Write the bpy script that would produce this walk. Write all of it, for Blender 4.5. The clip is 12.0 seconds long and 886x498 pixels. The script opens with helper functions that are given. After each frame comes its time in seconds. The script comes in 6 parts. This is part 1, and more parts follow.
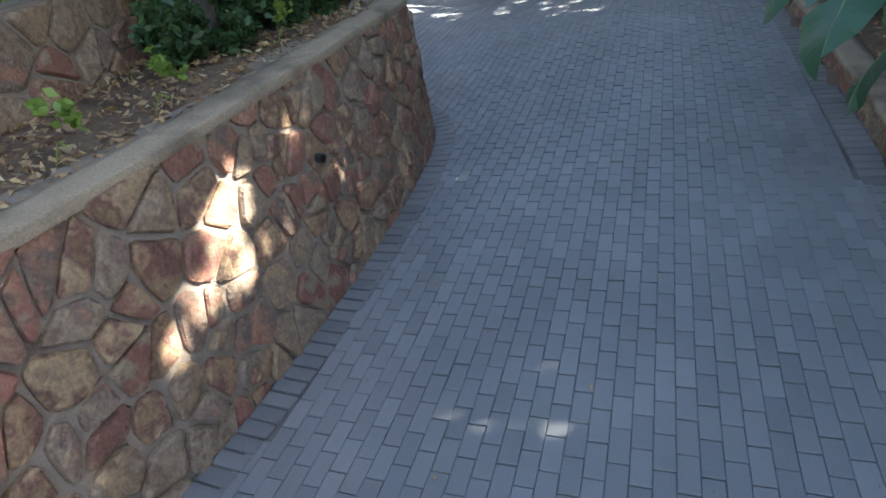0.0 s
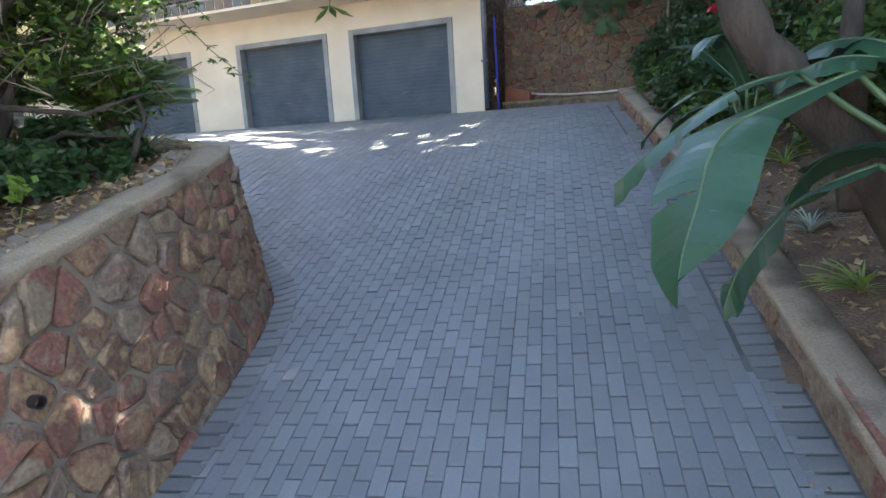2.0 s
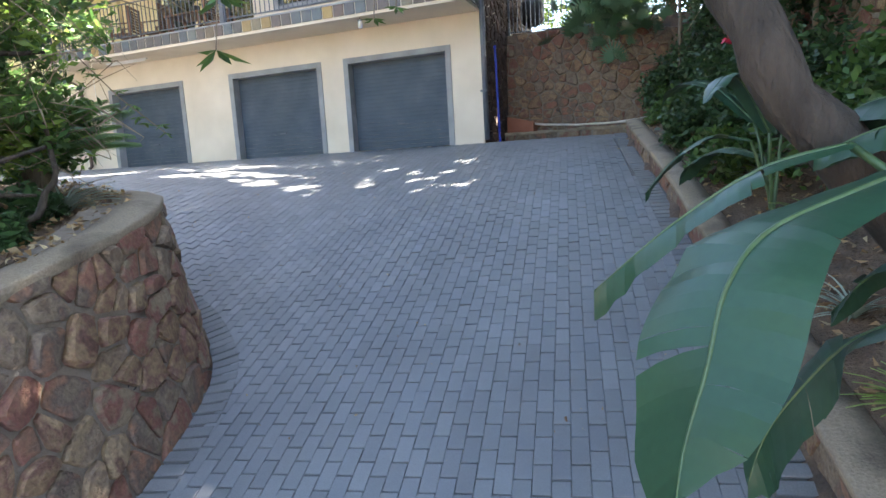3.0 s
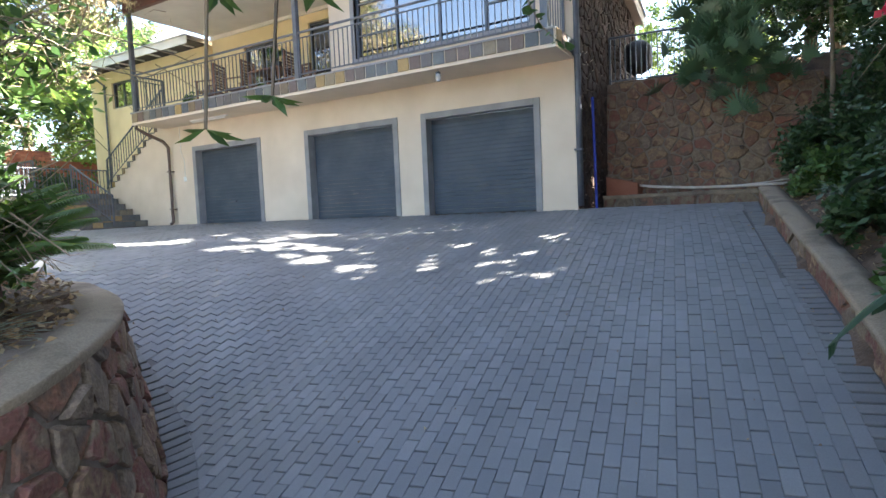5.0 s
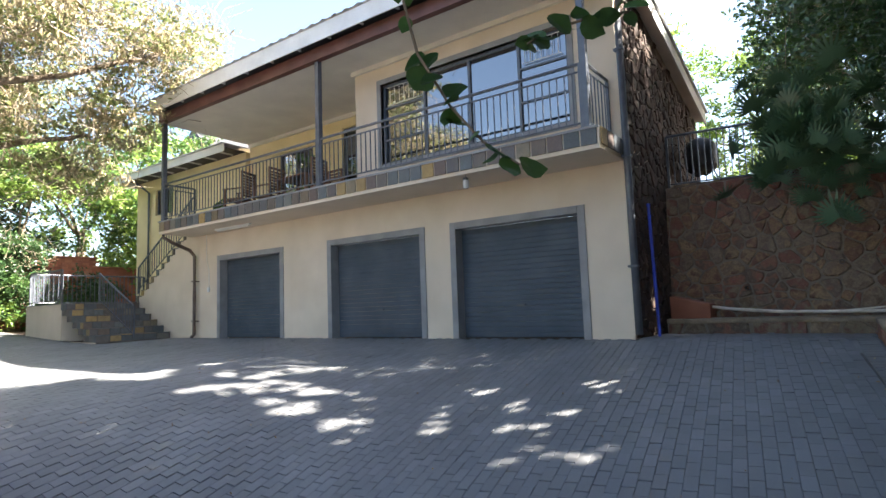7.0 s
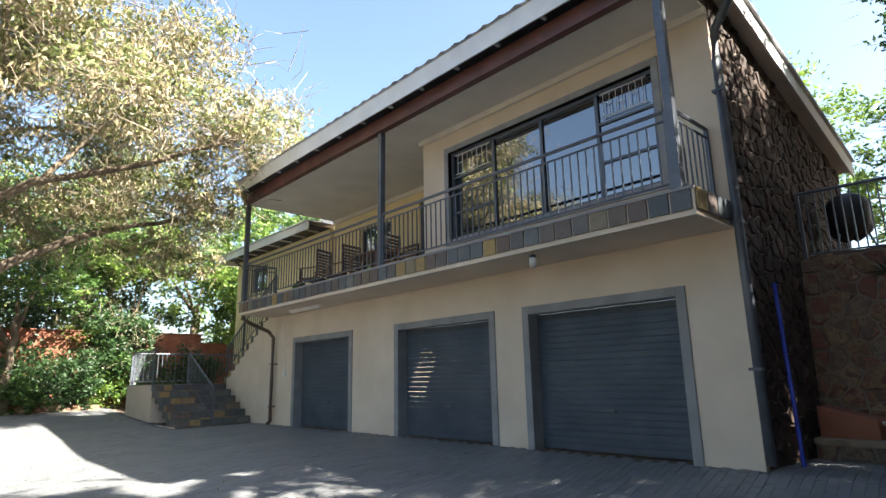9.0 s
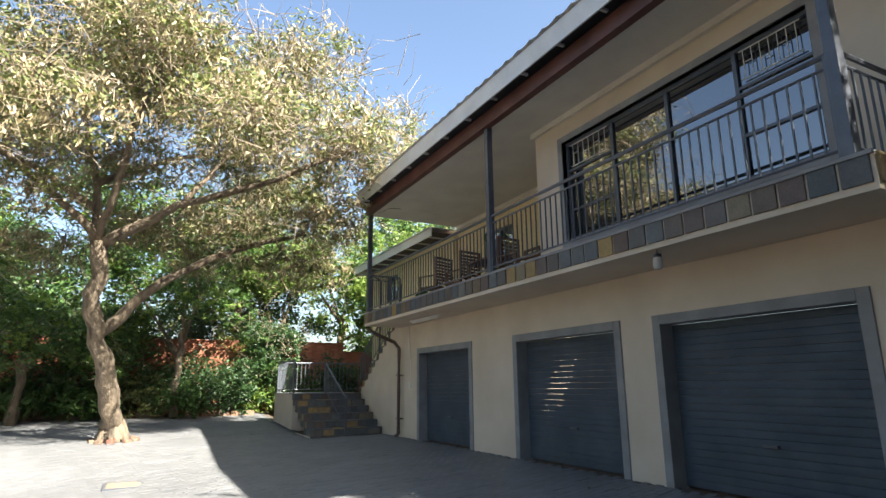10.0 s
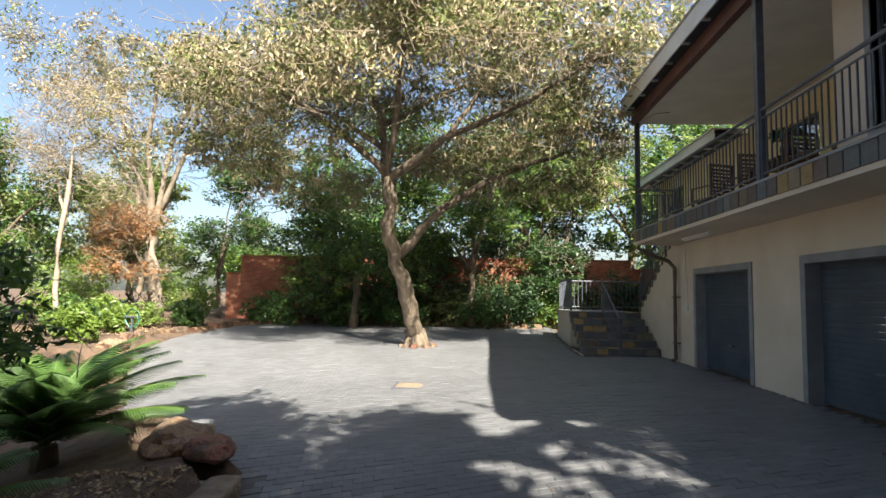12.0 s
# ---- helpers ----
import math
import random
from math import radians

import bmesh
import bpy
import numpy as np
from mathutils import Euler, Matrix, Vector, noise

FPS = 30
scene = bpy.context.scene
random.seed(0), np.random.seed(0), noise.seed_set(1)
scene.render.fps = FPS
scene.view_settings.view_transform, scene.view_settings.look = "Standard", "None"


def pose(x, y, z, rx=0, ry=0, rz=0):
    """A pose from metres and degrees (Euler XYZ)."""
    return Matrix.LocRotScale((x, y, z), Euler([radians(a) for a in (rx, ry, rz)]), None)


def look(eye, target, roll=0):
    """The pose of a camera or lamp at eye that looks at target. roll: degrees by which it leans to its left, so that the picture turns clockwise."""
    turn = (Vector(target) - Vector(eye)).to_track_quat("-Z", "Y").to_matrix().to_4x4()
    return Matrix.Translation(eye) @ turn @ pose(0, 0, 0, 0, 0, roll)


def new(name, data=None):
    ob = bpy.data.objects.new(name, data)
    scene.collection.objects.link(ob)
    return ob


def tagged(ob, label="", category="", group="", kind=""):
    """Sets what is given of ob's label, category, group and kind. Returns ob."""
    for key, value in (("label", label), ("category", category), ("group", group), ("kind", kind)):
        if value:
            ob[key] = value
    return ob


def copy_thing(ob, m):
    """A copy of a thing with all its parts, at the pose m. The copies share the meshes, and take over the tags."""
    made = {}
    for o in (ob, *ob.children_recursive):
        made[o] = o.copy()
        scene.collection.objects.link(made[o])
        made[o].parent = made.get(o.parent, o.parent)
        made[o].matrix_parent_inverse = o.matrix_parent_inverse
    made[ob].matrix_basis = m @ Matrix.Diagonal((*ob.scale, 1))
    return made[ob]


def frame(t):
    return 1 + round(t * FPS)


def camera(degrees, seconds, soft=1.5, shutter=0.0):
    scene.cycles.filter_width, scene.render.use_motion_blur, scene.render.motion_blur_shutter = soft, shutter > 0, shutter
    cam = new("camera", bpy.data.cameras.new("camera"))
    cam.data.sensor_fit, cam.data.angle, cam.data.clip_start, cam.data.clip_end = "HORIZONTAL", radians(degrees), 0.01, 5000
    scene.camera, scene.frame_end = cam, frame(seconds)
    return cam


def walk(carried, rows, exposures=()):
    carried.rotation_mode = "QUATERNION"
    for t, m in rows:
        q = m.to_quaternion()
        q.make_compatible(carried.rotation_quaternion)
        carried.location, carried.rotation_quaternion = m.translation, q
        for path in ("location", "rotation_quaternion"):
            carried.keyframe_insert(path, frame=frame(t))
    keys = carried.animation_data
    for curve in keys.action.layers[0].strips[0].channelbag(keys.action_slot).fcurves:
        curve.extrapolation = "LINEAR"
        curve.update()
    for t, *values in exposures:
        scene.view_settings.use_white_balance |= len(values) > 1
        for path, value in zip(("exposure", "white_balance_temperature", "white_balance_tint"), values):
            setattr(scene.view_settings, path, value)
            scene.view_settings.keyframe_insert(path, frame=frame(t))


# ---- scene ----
cam = camera(74.9, 12.0)

PATH = [
    (0, (3.123, -13.767, -0.982), (2.245, -12.108, -1.672), -2.6),
    (0.5, (3.095, -13.526, -0.906), (2.362, -11.771, -1.525), -3.0),
    (1, (3.121, -13.214, -0.805), (2.453, -11.401, -1.324), -3.1),
    (1.5, (3.195, -12.881, -0.712), (2.542, -11.039, -1.139), -3.2),
    (2, (3.3, -12.465, -0.63), (2.639, -10.613, -0.992), -3.4),
    (2.5, (3.377, -12.011, -0.527), (2.704, -10.154, -0.837), -3.4),
    (3, (3.384, -11.564, -0.399), (2.676, -9.716, -0.688), -3.3),
    (5, (3.022, -9.903, 0.073), (2.017, -8.179, -0.06), -2.5),
    (5.5, (2.912, -9.502, 0.199), (1.888, -7.785, 0.126), -2.4),
    (6, (2.814, -9.092, 0.317), (1.77, -7.387, 0.344), -2.4),
    (6.5, (2.727, -8.692, 0.399), (1.65, -7.011, 0.529), -2.3),
    (7, (2.658, -8.275, 0.526), (1.496, -6.66, 0.728), -2.1),
    (9, (2.444, -6.673, 0.982), (1.004, -5.356, 1.42), -1.2),
    (9.5, (2.291, -6.112, 1.096), (0.709, -4.973, 1.544), -0.9),
    (10, (2.121, -5.675, 1.178), (0.392, -4.779, 1.636), -0.5),
    (10.5, (2.105, -5.428, 1.204), (0.263, -4.801, 1.667), 0.1),
    (11, (1.951, -5.128, 1.235), (0.013, -4.802, 1.608), 0.5),
    (11.5, (1.935, -4.813, 1.286), (-0.05, -4.734, 1.515), 0.8),
    (12, (2.034, -4.549, 1.357), (0.043, -4.654, 1.518), 1.0),
]
walk(cam, [(t, look(e, g, r)) for t, e, g, r in PATH], exposures=[(0.0, 3.65, 6250, 7), (0.5, 3.75, 6300, 7), (2.0, 4.3, 6500, 10), (3.0, 4.4, 6500, 10), (5.5, 3.9, 6400, 11), (7.0, 3.35, 6400, 11), (9.0, 2.75, 6400, 8), (12.0, 1.85, 6550, 9)])

# ---- sky and sun ----
SUN = Vector((1.0, 0.49, 1.0)).normalized()
world = bpy.data.worlds.new("sky")
scene.world = world
world.use_nodes = True
_wt = world.node_tree
_sky = _wt.nodes.new("ShaderNodeTexSky")
_sky.sky_type = 'NISHITA'
_sky.sun_disc = False
_sky.sun_elevation = math.asin(SUN.z)
_sky.sun_rotation = math.atan2(SUN.x, SUN.y)
_sky.dust_density = 2.5
_bg = _wt.nodes["Background"]
_bg.inputs["Strength"].default_value = 0.068
_wt.links.new(_sky.outputs[0], _bg.inputs["Color"])
_sun = bpy.data.lights.new("sun", 'SUN')
_sun.energy = 5.0
_sun.angle = radians(0.53)
_sun.color = (1.0, 0.93, 0.82)
sun_ob = new("sun", _sun)
sun_ob.matrix_world = look(SUN * 40, (0, 0, 0))


# ---- materials ----
def mat(name, cols, scale=6.0, rough=0.8, bump=0.15, fine=60.0, metal=0.0, per="", spec=0.5, dirt=0.25, stretch=None, dist=0.01, vary=0.0):
    """Principled surface: cols is a list of colours picked by noise, or by object / island when per is given."""
    m = bpy.data.materials.new(name)
    m.use_nodes = True
    nt = m.node_tree
    n, l = nt.nodes, nt.links
    b = n["Principled BSDF"]
    geo = n.new("ShaderNodeNewGeometry")
    vec = geo.outputs["Position"]
    if stretch:
        mp = n.new("ShaderNodeMapping")
        mp.inputs["Scale"].default_value = stretch
        l.new(vec, mp.inputs["Vector"])
        vec = mp.outputs[0]
    big = n.new("ShaderNodeTexNoise")
    big.inputs["Scale"].default_value = scale
    big.inputs["Detail"].default_value = 5
    l.new(vec, big.inputs["Vector"])
    small = n.new("ShaderNodeTexNoise")
    small.inputs["Scale"].default_value = fine
    small.inputs["Detail"].default_value = 4
    l.new(vec, small.inputs["Vector"])
    ramp = n.new("ShaderNodeValToRGB")
    el = ramp.color_ramp.elements
    while len(el) < len(cols):
        el.new(0.5)
    for i, c in enumerate(cols):
        p = i / max(1, len(cols) - 1)
        el[i].position = p if per else 0.3 + 0.4 * p
        el[i].color = (*c, 1)
    if per == "object":
        src = n.new("ShaderNodeObjectInfo").outputs["Random"]
    elif per == "island":
        src = geo.outputs["Random Per Island"]
    else:
        src = big.outputs["Fac"]
    if per and vary:
        off = n.new("ShaderNodeMath")
        off.operation = 'MULTIPLY_ADD'
        off.inputs[1].default_value, off.inputs[2].default_value = vary, -vary / 2
        l.new(big.outputs["Fac"], off.inputs[0])
        add = n.new("ShaderNodeMath")
        add.operation = 'ADD'
        add.use_clamp = True
        l.new(off.outputs[0], add.inputs[0])
        l.new(src, add.inputs[1])
        src = add.outputs[0]
    l.new(src, ramp.inputs["Fac"])
    mul = n.new("ShaderNodeMix")
    mul.data_type, mul.blend_type = 'RGBA', 'MULTIPLY'
    mul.inputs[0].default_value = 1.0
    shade = n.new("ShaderNodeMapRange")
    shade.inputs["From Min"].default_value, shade.inputs["From Max"].default_value = 0.3, 0.7
    shade.inputs["To Min"].default_value, shade.inputs["To Max"].default_value = 1 - dirt, 1 + dirt * 0.6
    mixf = n.new("ShaderNodeMath")
    mixf.operation = 'ADD'
    half1 = n.new("ShaderNodeMath")
    half1.operation = 'MULTIPLY'
    half1.inputs[1].default_value = 0.5
    half2 = n.new("ShaderNodeMath")
    half2.operation = 'MULTIPLY'
    half2.inputs[1].default_value = 0.5
    l.new(big.outputs["Fac"], half1.inputs[0])
    l.new(small.outputs["Fac"], half2.inputs[0])
    l.new(half1.outputs[0], mixf.inputs[0])
    l.new(half2.outputs[0], mixf.inputs[1])
    l.new(mixf.outputs[0], shade.inputs["Value"])
    l.new(ramp.outputs["Color"], mul.inputs[6])
    l.new(shade.outputs[0], mul.inputs[7])
    l.new(mul.outputs[2], b.inputs["Base Color"])
    b.inputs["Roughness"].default_value = rough
    b.inputs["Metallic"].default_value = metal
    b.inputs["Specular IOR Level"].default_value = spec
    if bump:
        bp = n.new("ShaderNodeBump")
        bp.inputs["Strength"].default_value = bump
        bp.inputs["Distance"].default_value = dist
        l.new(small.outputs["Fac"], bp.inputs["Height"])
        l.new(bp.outputs[0], b.inputs["Normal"])
    return m


def leaf_mat(name, cols, rough=0.45, trans=0.35):
    """Leaves: colour by island, some light comes through."""
    m = mat(name, cols, scale=1.5, fine=25, rough=rough, bump=0.0, per="island", dirt=0.2)
    nt = m.node_tree
    b = nt.nodes["Principled BSDF"]
    t = nt.nodes.new("ShaderNodeBsdfTranslucent")
    mx = nt.nodes.new("ShaderNodeMixShader")
    mx.inputs[0].default_value = trans
    col = b.inputs["Base Color"].links[0].from_socket
    nt.links.new(col, t.inputs["Color"])
    nt.links.new(b.outputs[0], mx.inputs[1])
    nt.links.new(t.outputs[0], mx.inputs[2])
    nt.links.new(mx.outputs[0], nt.nodes["Material Output"].inputs["Surface"])
    return m


M_PAVER = mat("paver", [(.135, .138, .142), (.16, .163, .166), (.148, .15, .153), (.18, .183, .187), (.14, .144, .152)], scale=1.2, fine=140, rough=.55, bump=.35, per="object", dirt=.28, dist=.004)
M_PAVERS = mat("pavers", [(.135, .138, .142), (.16, .163, .166), (.148, .15, .153), (.18, .183, .187), (.14, .144, .152)], scale=1.2, fine=140, rough=.55, bump=.35, per="island", dirt=.28, dist=.004)
M_SAND = mat("joint_sand", [(.075, .073, .07), (.14, .135, .125)], scale=3, rough=.95, fine=200)
STONES = [(.18, .085, .06), (.27, .175, .095), (.15, .075, .055), (.32, .22, .125), (.18, .12, .08), (.25, .185, .125), (.14, .098, .075), (.25, .13, .08), (.20, .08, .06), (.21, .155, .10)]
M_STONE = mat("field_stone", STONES, scale=7, fine=45, rough=.85, bump=.8, per="object", dirt=.5, dist=.02, vary=.9)
M_STONES = mat("field_stones", STONES, scale=7, fine=45, rough=.85, bump=.8, per="island", dirt=.5, dist=.02, vary=.9)
M_CLAD = mat("dark_cladding_stone", [(.05, .03, .022), (.08, .047, .033), (.04, .026, .02), (.10, .06, .042)], scale=5, fine=55, rough=.85, bump=.55, per="object", dirt=.45, dist=.015)
M_CLADS = mat("dark_cladding_stones", [(.05, .03, .022), (.08, .047, .033), (.04, .026, .02), (.10, .06, .042)], scale=5, fine=55, rough=.85, bump=.55, per="island", dirt=.45, dist=.015)
M_MORTAR = mat("mortar", [(.14, .105, .082), (.24, .195, .155), (.18, .135, .10)], scale=4, fine=80, rough=.95, bump=.6, dist=.01)
M_COPING = mat("coping_concrete", [(.15, .11, .075), (.29, .225, .155), (.21, .16, .11)], scale=2.2, fine=70, rough=.92, bump=.6, dirt=.4, dist=.012)
M_SOIL = mat("soil", [(.085, .055, .037), (.16, .105, .067), (.06, .043, .032)], scale=2.5, fine=45, rough=.97, bump=.9, dirt=.4, dist=.03)
M_CREAM = mat("cream_plaster", [(.64, .545, .425), (.70, .605, .485)], scale=1.3, fine=160, rough=.85, bump=.12, dirt=.08, dist=.004)
M_YELLOW = mat("yellow_plaster", [(.74, .62, .36), (.80, .68, .42)], scale=1.3, fine=160, rough=.85, bump=.12, dirt=.08, dist=.004)
M_SURROUND = mat("grey_plaster_band", [(.24, .24, .245), (.31, .31, .31)], scale=3, fine=120, rough=.75, bump=.15, dirt=.15, dist=.004)
M_DOOR = mat("charcoal_door", [(.055, .075, .10), (.08, .10, .125)], scale=2.5, fine=90, rough=.6, bump=.05, dirt=.15, spec=.35, dist=.002)
M_STEEL = mat("painted_steel", [(.075, .085, .105), (.105, .115, .14)], scale=8, fine=150, rough=.35, bump=.03, dirt=.15, spec=.6, dist=.002)
M_WHITE = mat("white_paint", [(.72, .72, .70), (.82, .82, .80)], scale=2, fine=60, rough=.6, bump=.05, dirt=.1)
M_CEIL = mat("ceiling_board", [(.66, .63, .57), (.73, .70, .63)], scale=1.5, fine=60, rough=.7, bump=.05, dirt=.08)
M_MAROON = mat("maroon_beam", [(.12, .05, .045), (.16, .07, .06)], scale=3, fine=70, rough=.5, bump=.08)
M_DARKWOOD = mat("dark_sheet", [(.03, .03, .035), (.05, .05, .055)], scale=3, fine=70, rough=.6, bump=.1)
M_ROOF = mat("roof_sheet", [(.55, .56, .57), (.66, .66, .66)], scale=1, fine=40, rough=.45, bump=.05)
SLATES = [(.10, .115, .125), (.16, .12, .09), (.085, .10, .115), (.17, .18, .17), (.12, .10, .085), (.40, .27, .10), (.13, .145, .15), (.15, .10, .08), (.09, .105, .11), (.11, .12, .12)]
M_SLATE = mat("slate_tile", SLATES, scale=9, fine=60, rough=.6, bump=.35, per="object", dirt=.35, dist=.006)
M_GROUT = mat("dark_grout", [(.09, .085, .08), (.15, .14, .13)], scale=5, fine=90, rough=.9, bump=.2)
M_BARK = mat("bark", [(.11, .085, .06), (.21, .165, .115), (.07, .055, .04)], scale=5, fine=30, rough=.95, bump=1.0, stretch=(1, 1, .3), dist=.03)
M_PALEBARK = mat("pale_bark", [(.27, .22, .16), (.40, .34, .26)], scale=4, fine=30, rough=.9, bump=.6, stretch=(1, 1, .4), dist=.02)
M_TWIG = mat("twigs", [(.20, .16, .11), (.34, .28, .20)], scale=3, fine=40, rough=.95, bump=0)
M_BRICK = mat("red_brick", [(.28, .10, .06), (.33, .13, .075), (.23, .085, .055), (.36, .16, .09)], scale=4, fine=80, rough=.9, bump=.4, per="object", dirt=.3, dist=.006)
M_BRICKS = mat("red_bricks", [(.28, .10, .06), (.33, .13, .075), (.23, .085, .055), (.36, .16, .09)], scale=4, fine=80, rough=.9, bump=.4, per="island", dirt=.3, dist=.006)
M_RENDER = mat("terracotta_render", [(.27, .10, .06), (.34, .14, .085)], scale=1.5, fine=60, rough=.95, bump=.3, dirt=.3)
M_DRY = leaf_mat("dry_pods_and_leaves", [(.36, .28, .15), (.20, .17, .08), (.54, .45, .28), (.13, .11, .05), (.44, .36, .21)], trans=.2)
M_OLIVE = leaf_mat("olive_leaves", [(.11, .15, .045), (.22, .25, .08), (.055, .085, .025), (.30, .31, .11), (.09, .125, .04)], trans=.25)
M_GREEN = leaf_mat("green_leaves", [(.045, .10, .025), (.07, .14, .035), (.10, .18, .04), (.035, .08, .02)], trans=.3)
M_DARKGREEN = leaf_mat("dark_leaves", [(.025, .06, .02), (.04, .085, .028), (.055, .11, .035)], trans=.25)
M_LIME = leaf_mat("lime_leaves", [(.18, .28, .05), (.24, .34, .07), (.13, .22, .04)], trans=.45)
M_RUST = leaf_mat("rusty_leaves", [(.34, .17, .07), (.42, .23, .10), (.28, .15, .07)], trans=.3)
M_RIB = mat("leaf_rib", [(.055, .10, .04), (.085, .14, .055)], rough=.4, bump=0)
M_BORDER = mat("border_paver", [(.12, .12, .122), (.16, .158, .155), (.14, .14, .143)], scale=2, fine=140, rough=.7, bump=.35, per="object", dirt=.35, dist=.004)
M_BIGLEAF = mat("broad_leaf", [(.02, .055, .03), (.034, .08, .043)], scale=2, fine=40, rough=.36, spec=.35, bump=.1, dirt=.15, dist=.004)
M_RED = leaf_mat("red_petals", [(.55, .02, .05), (.7, .04, .10)], trans=.3)
M_LITTER = leaf_mat("leaf_litter", [(.26, .16, .08), (.38, .25, .12), (.16, .10, .06), (.45, .35, .2)], rough=.8, trans=.05)
M_BLUE = mat("blue_plastic", [(.02, .05, .45), (.03, .07, .55)], rough=.4, bump=0)
M_PIPE = mat("weathered_plastic_pipe", [(.55, .48, .40), (.68, .62, .54)], scale=5, rough=.6, bump=.05)
M_BROWNPIPE = mat("brown_downpipe", [(.10, .065, .05), (.14, .09, .07)], scale=5, rough=.45, bump=.03)
M_BLACK = mat("black_cover", [(.015, .015, .017), (.03, .03, .033)], scale=4, rough=.5, bump=.2)
M_TIMBER = mat("patio_timber", [(.16, .075, .045), (.22, .11, .065)], scale=4, fine=50, rough=.5, bump=.1)
M_GRASS = leaf_mat("grass_blades", [(.16, .26, .05), (.24, .34, .08), (.30, .36, .12)], trans=.4)
M_GREYLEAF = leaf_mat("grey_green_blades", [(.22, .28, .22), (.32, .38, .30)], trans=.2)


def glass_mat():
    m = bpy.data.materials.new("window_glass")
    m.use_nodes = True
    b = m.node_tree.nodes["Principled BSDF"]
    b.inputs["Base Color"].default_value = (.02, .025, .03, 1)
    b.inputs["Roughness"].default_value = .02
    b.inputs["IOR"].default_value = 2.6
    return m


M_GLASS = glass_mat()


def lamp_glass():
    m = bpy.data.materials.new("jar_glass")
    m.use_nodes = True
    b = m.node_tree.nodes["Principled BSDF"]
    b.inputs["Base Color"].default_value = (.9, .9, .88, 1)
    b.inputs["Roughness"].default_value = .1
    b.inputs["Transmission Weight"].default_value = .6
    return m


M_JAR = lamp_glass()


# ---- mesh helpers ----
def part(name, bm, material, parent=None, label="", smooth=False):
    me = bpy.data.meshes.new(name)
    bm.to_mesh(me)
    bm.free()
    me.materials.append(material)
    if smooth:
        me.polygons.foreach_set("use_smooth", [True] * len(me.polygons))
    ob = new(name, me)
    ob.parent = parent
    if label:
        tagged(ob, label)
    return ob


def raw(name, verts, faces, material, parent=None, smooth=False):
    me = bpy.data.meshes.new(name)
    me.from_pydata([tuple(v) for v in verts], [], [tuple(f) for f in faces])
    me.materials.append(material)
    if smooth:
        me.polygons.foreach_set("use_smooth", [True] * len(me.polygons))
    ob = new(name, me)
    ob.parent = parent
    return ob


def empty(name, loc=(0, 0, 0)):
    ob = new(name)
    ob.location = loc
    ob.empty_display_size = .1
    return ob


def child(ob, parent):
    """Hang ob (built in world places) under parent without moving it."""
    ob.parent = parent
    ob.matrix_parent_inverse = Matrix.Translation(-Vector(parent.location))
    return ob


def box(bm, x0, x1, y0, y1, z0, z1, m=None):
    vs = [bm.verts.new((x, y, z)) for x in (x0, x1) for y in (y0, y1) for z in (z0, z1)]
    if m is not None:
        for v in vs:
            v.co = m @ v.co
    for f in ((0, 1, 3, 2), (4, 6, 7, 5), (0, 4, 5, 1), (2, 3, 7, 6), (0, 2, 6, 4), (1, 5, 7, 3)):
        bm.faces.new([vs[i] for i in f])
    return vs


def boxes(*args, bevel=0.0):
    bm = bmesh.new()
    for a in args:
        box(bm, *a)
    if bevel:
        bmesh.ops.bevel(bm, geom=bm.edges[:], offset=bevel, segments=2, affect='EDGES', profile=.5)
    return bm


def tube(bm, pts, radii, seg=8, cap=True):
    pts = [Vector(p) for p in pts]
    if not hasattr(radii, "__len__"):
        radii = [radii] * len(pts)
    rings = []
    up = Vector((0, 0, 1))
    for i, p in enumerate(pts):
        d = (pts[min(i + 1, len(pts) - 1)] - pts[max(i - 1, 0)]).normalized()
        a = d.cross(up)
        if a.length < .05:
            a = d.cross(Vector((1, 0, 0)))
        a.normalize()
        c = d.cross(a)
        rings.append([bm.verts.new(p + (a * math.cos(k * 2 * math.pi / seg) + c * math.sin(k * 2 * math.pi / seg)) * radii[i]) for k in range(seg)])
    for r, s in zip(rings, rings[1:]):
        for k in range(seg):
            bm.faces.new((r[k], r[(k + 1) % seg], s[(k + 1) % seg], s[k]))
    if cap:
        bm.faces.new(rings[0][::-1])
        bm.faces.new(rings[-1])


def smooth01(a, b, v):
    t = min(1.0, max(0.0, (v - a) / (b - a)))
    return t * t * (3 - 2 * t)


# ---- lie of the land ----
DRIVE_Y = [-40, -20, -14.5, -13.7, -11.3, -10.9, -9.4, -8.8, -7.4, -6.66, -5.2, -4.2, -2.44, -1.2, 0, 3]
DRIVE_Z = [-8.5, -4.65, -3.48, -3.32, -2.82, -2.7, -2.245, -2.045, -1.65, -1.44, -1.02, -.76, -.4, -.2, -.01, 0]


def drive_z(y):
    return sum(np.interp(y + d, DRIVE_Y, DRIVE_Z) for d in (-.5, -.25, 0, .25, .5)) / 5 if y < -.6 else float(np.interp(y, DRIVE_Y, DRIVE_Z))


def paved_z(x, y):
    yy = min(y, 0)
    yard = .058 * yy * (1 - smooth01(9, 14, -x)) + .055 * max(0, -x - 13.5)
    k = smooth01(.8, 5.0, -x)
    return drive_z(y) * (1 - k) + yard * k


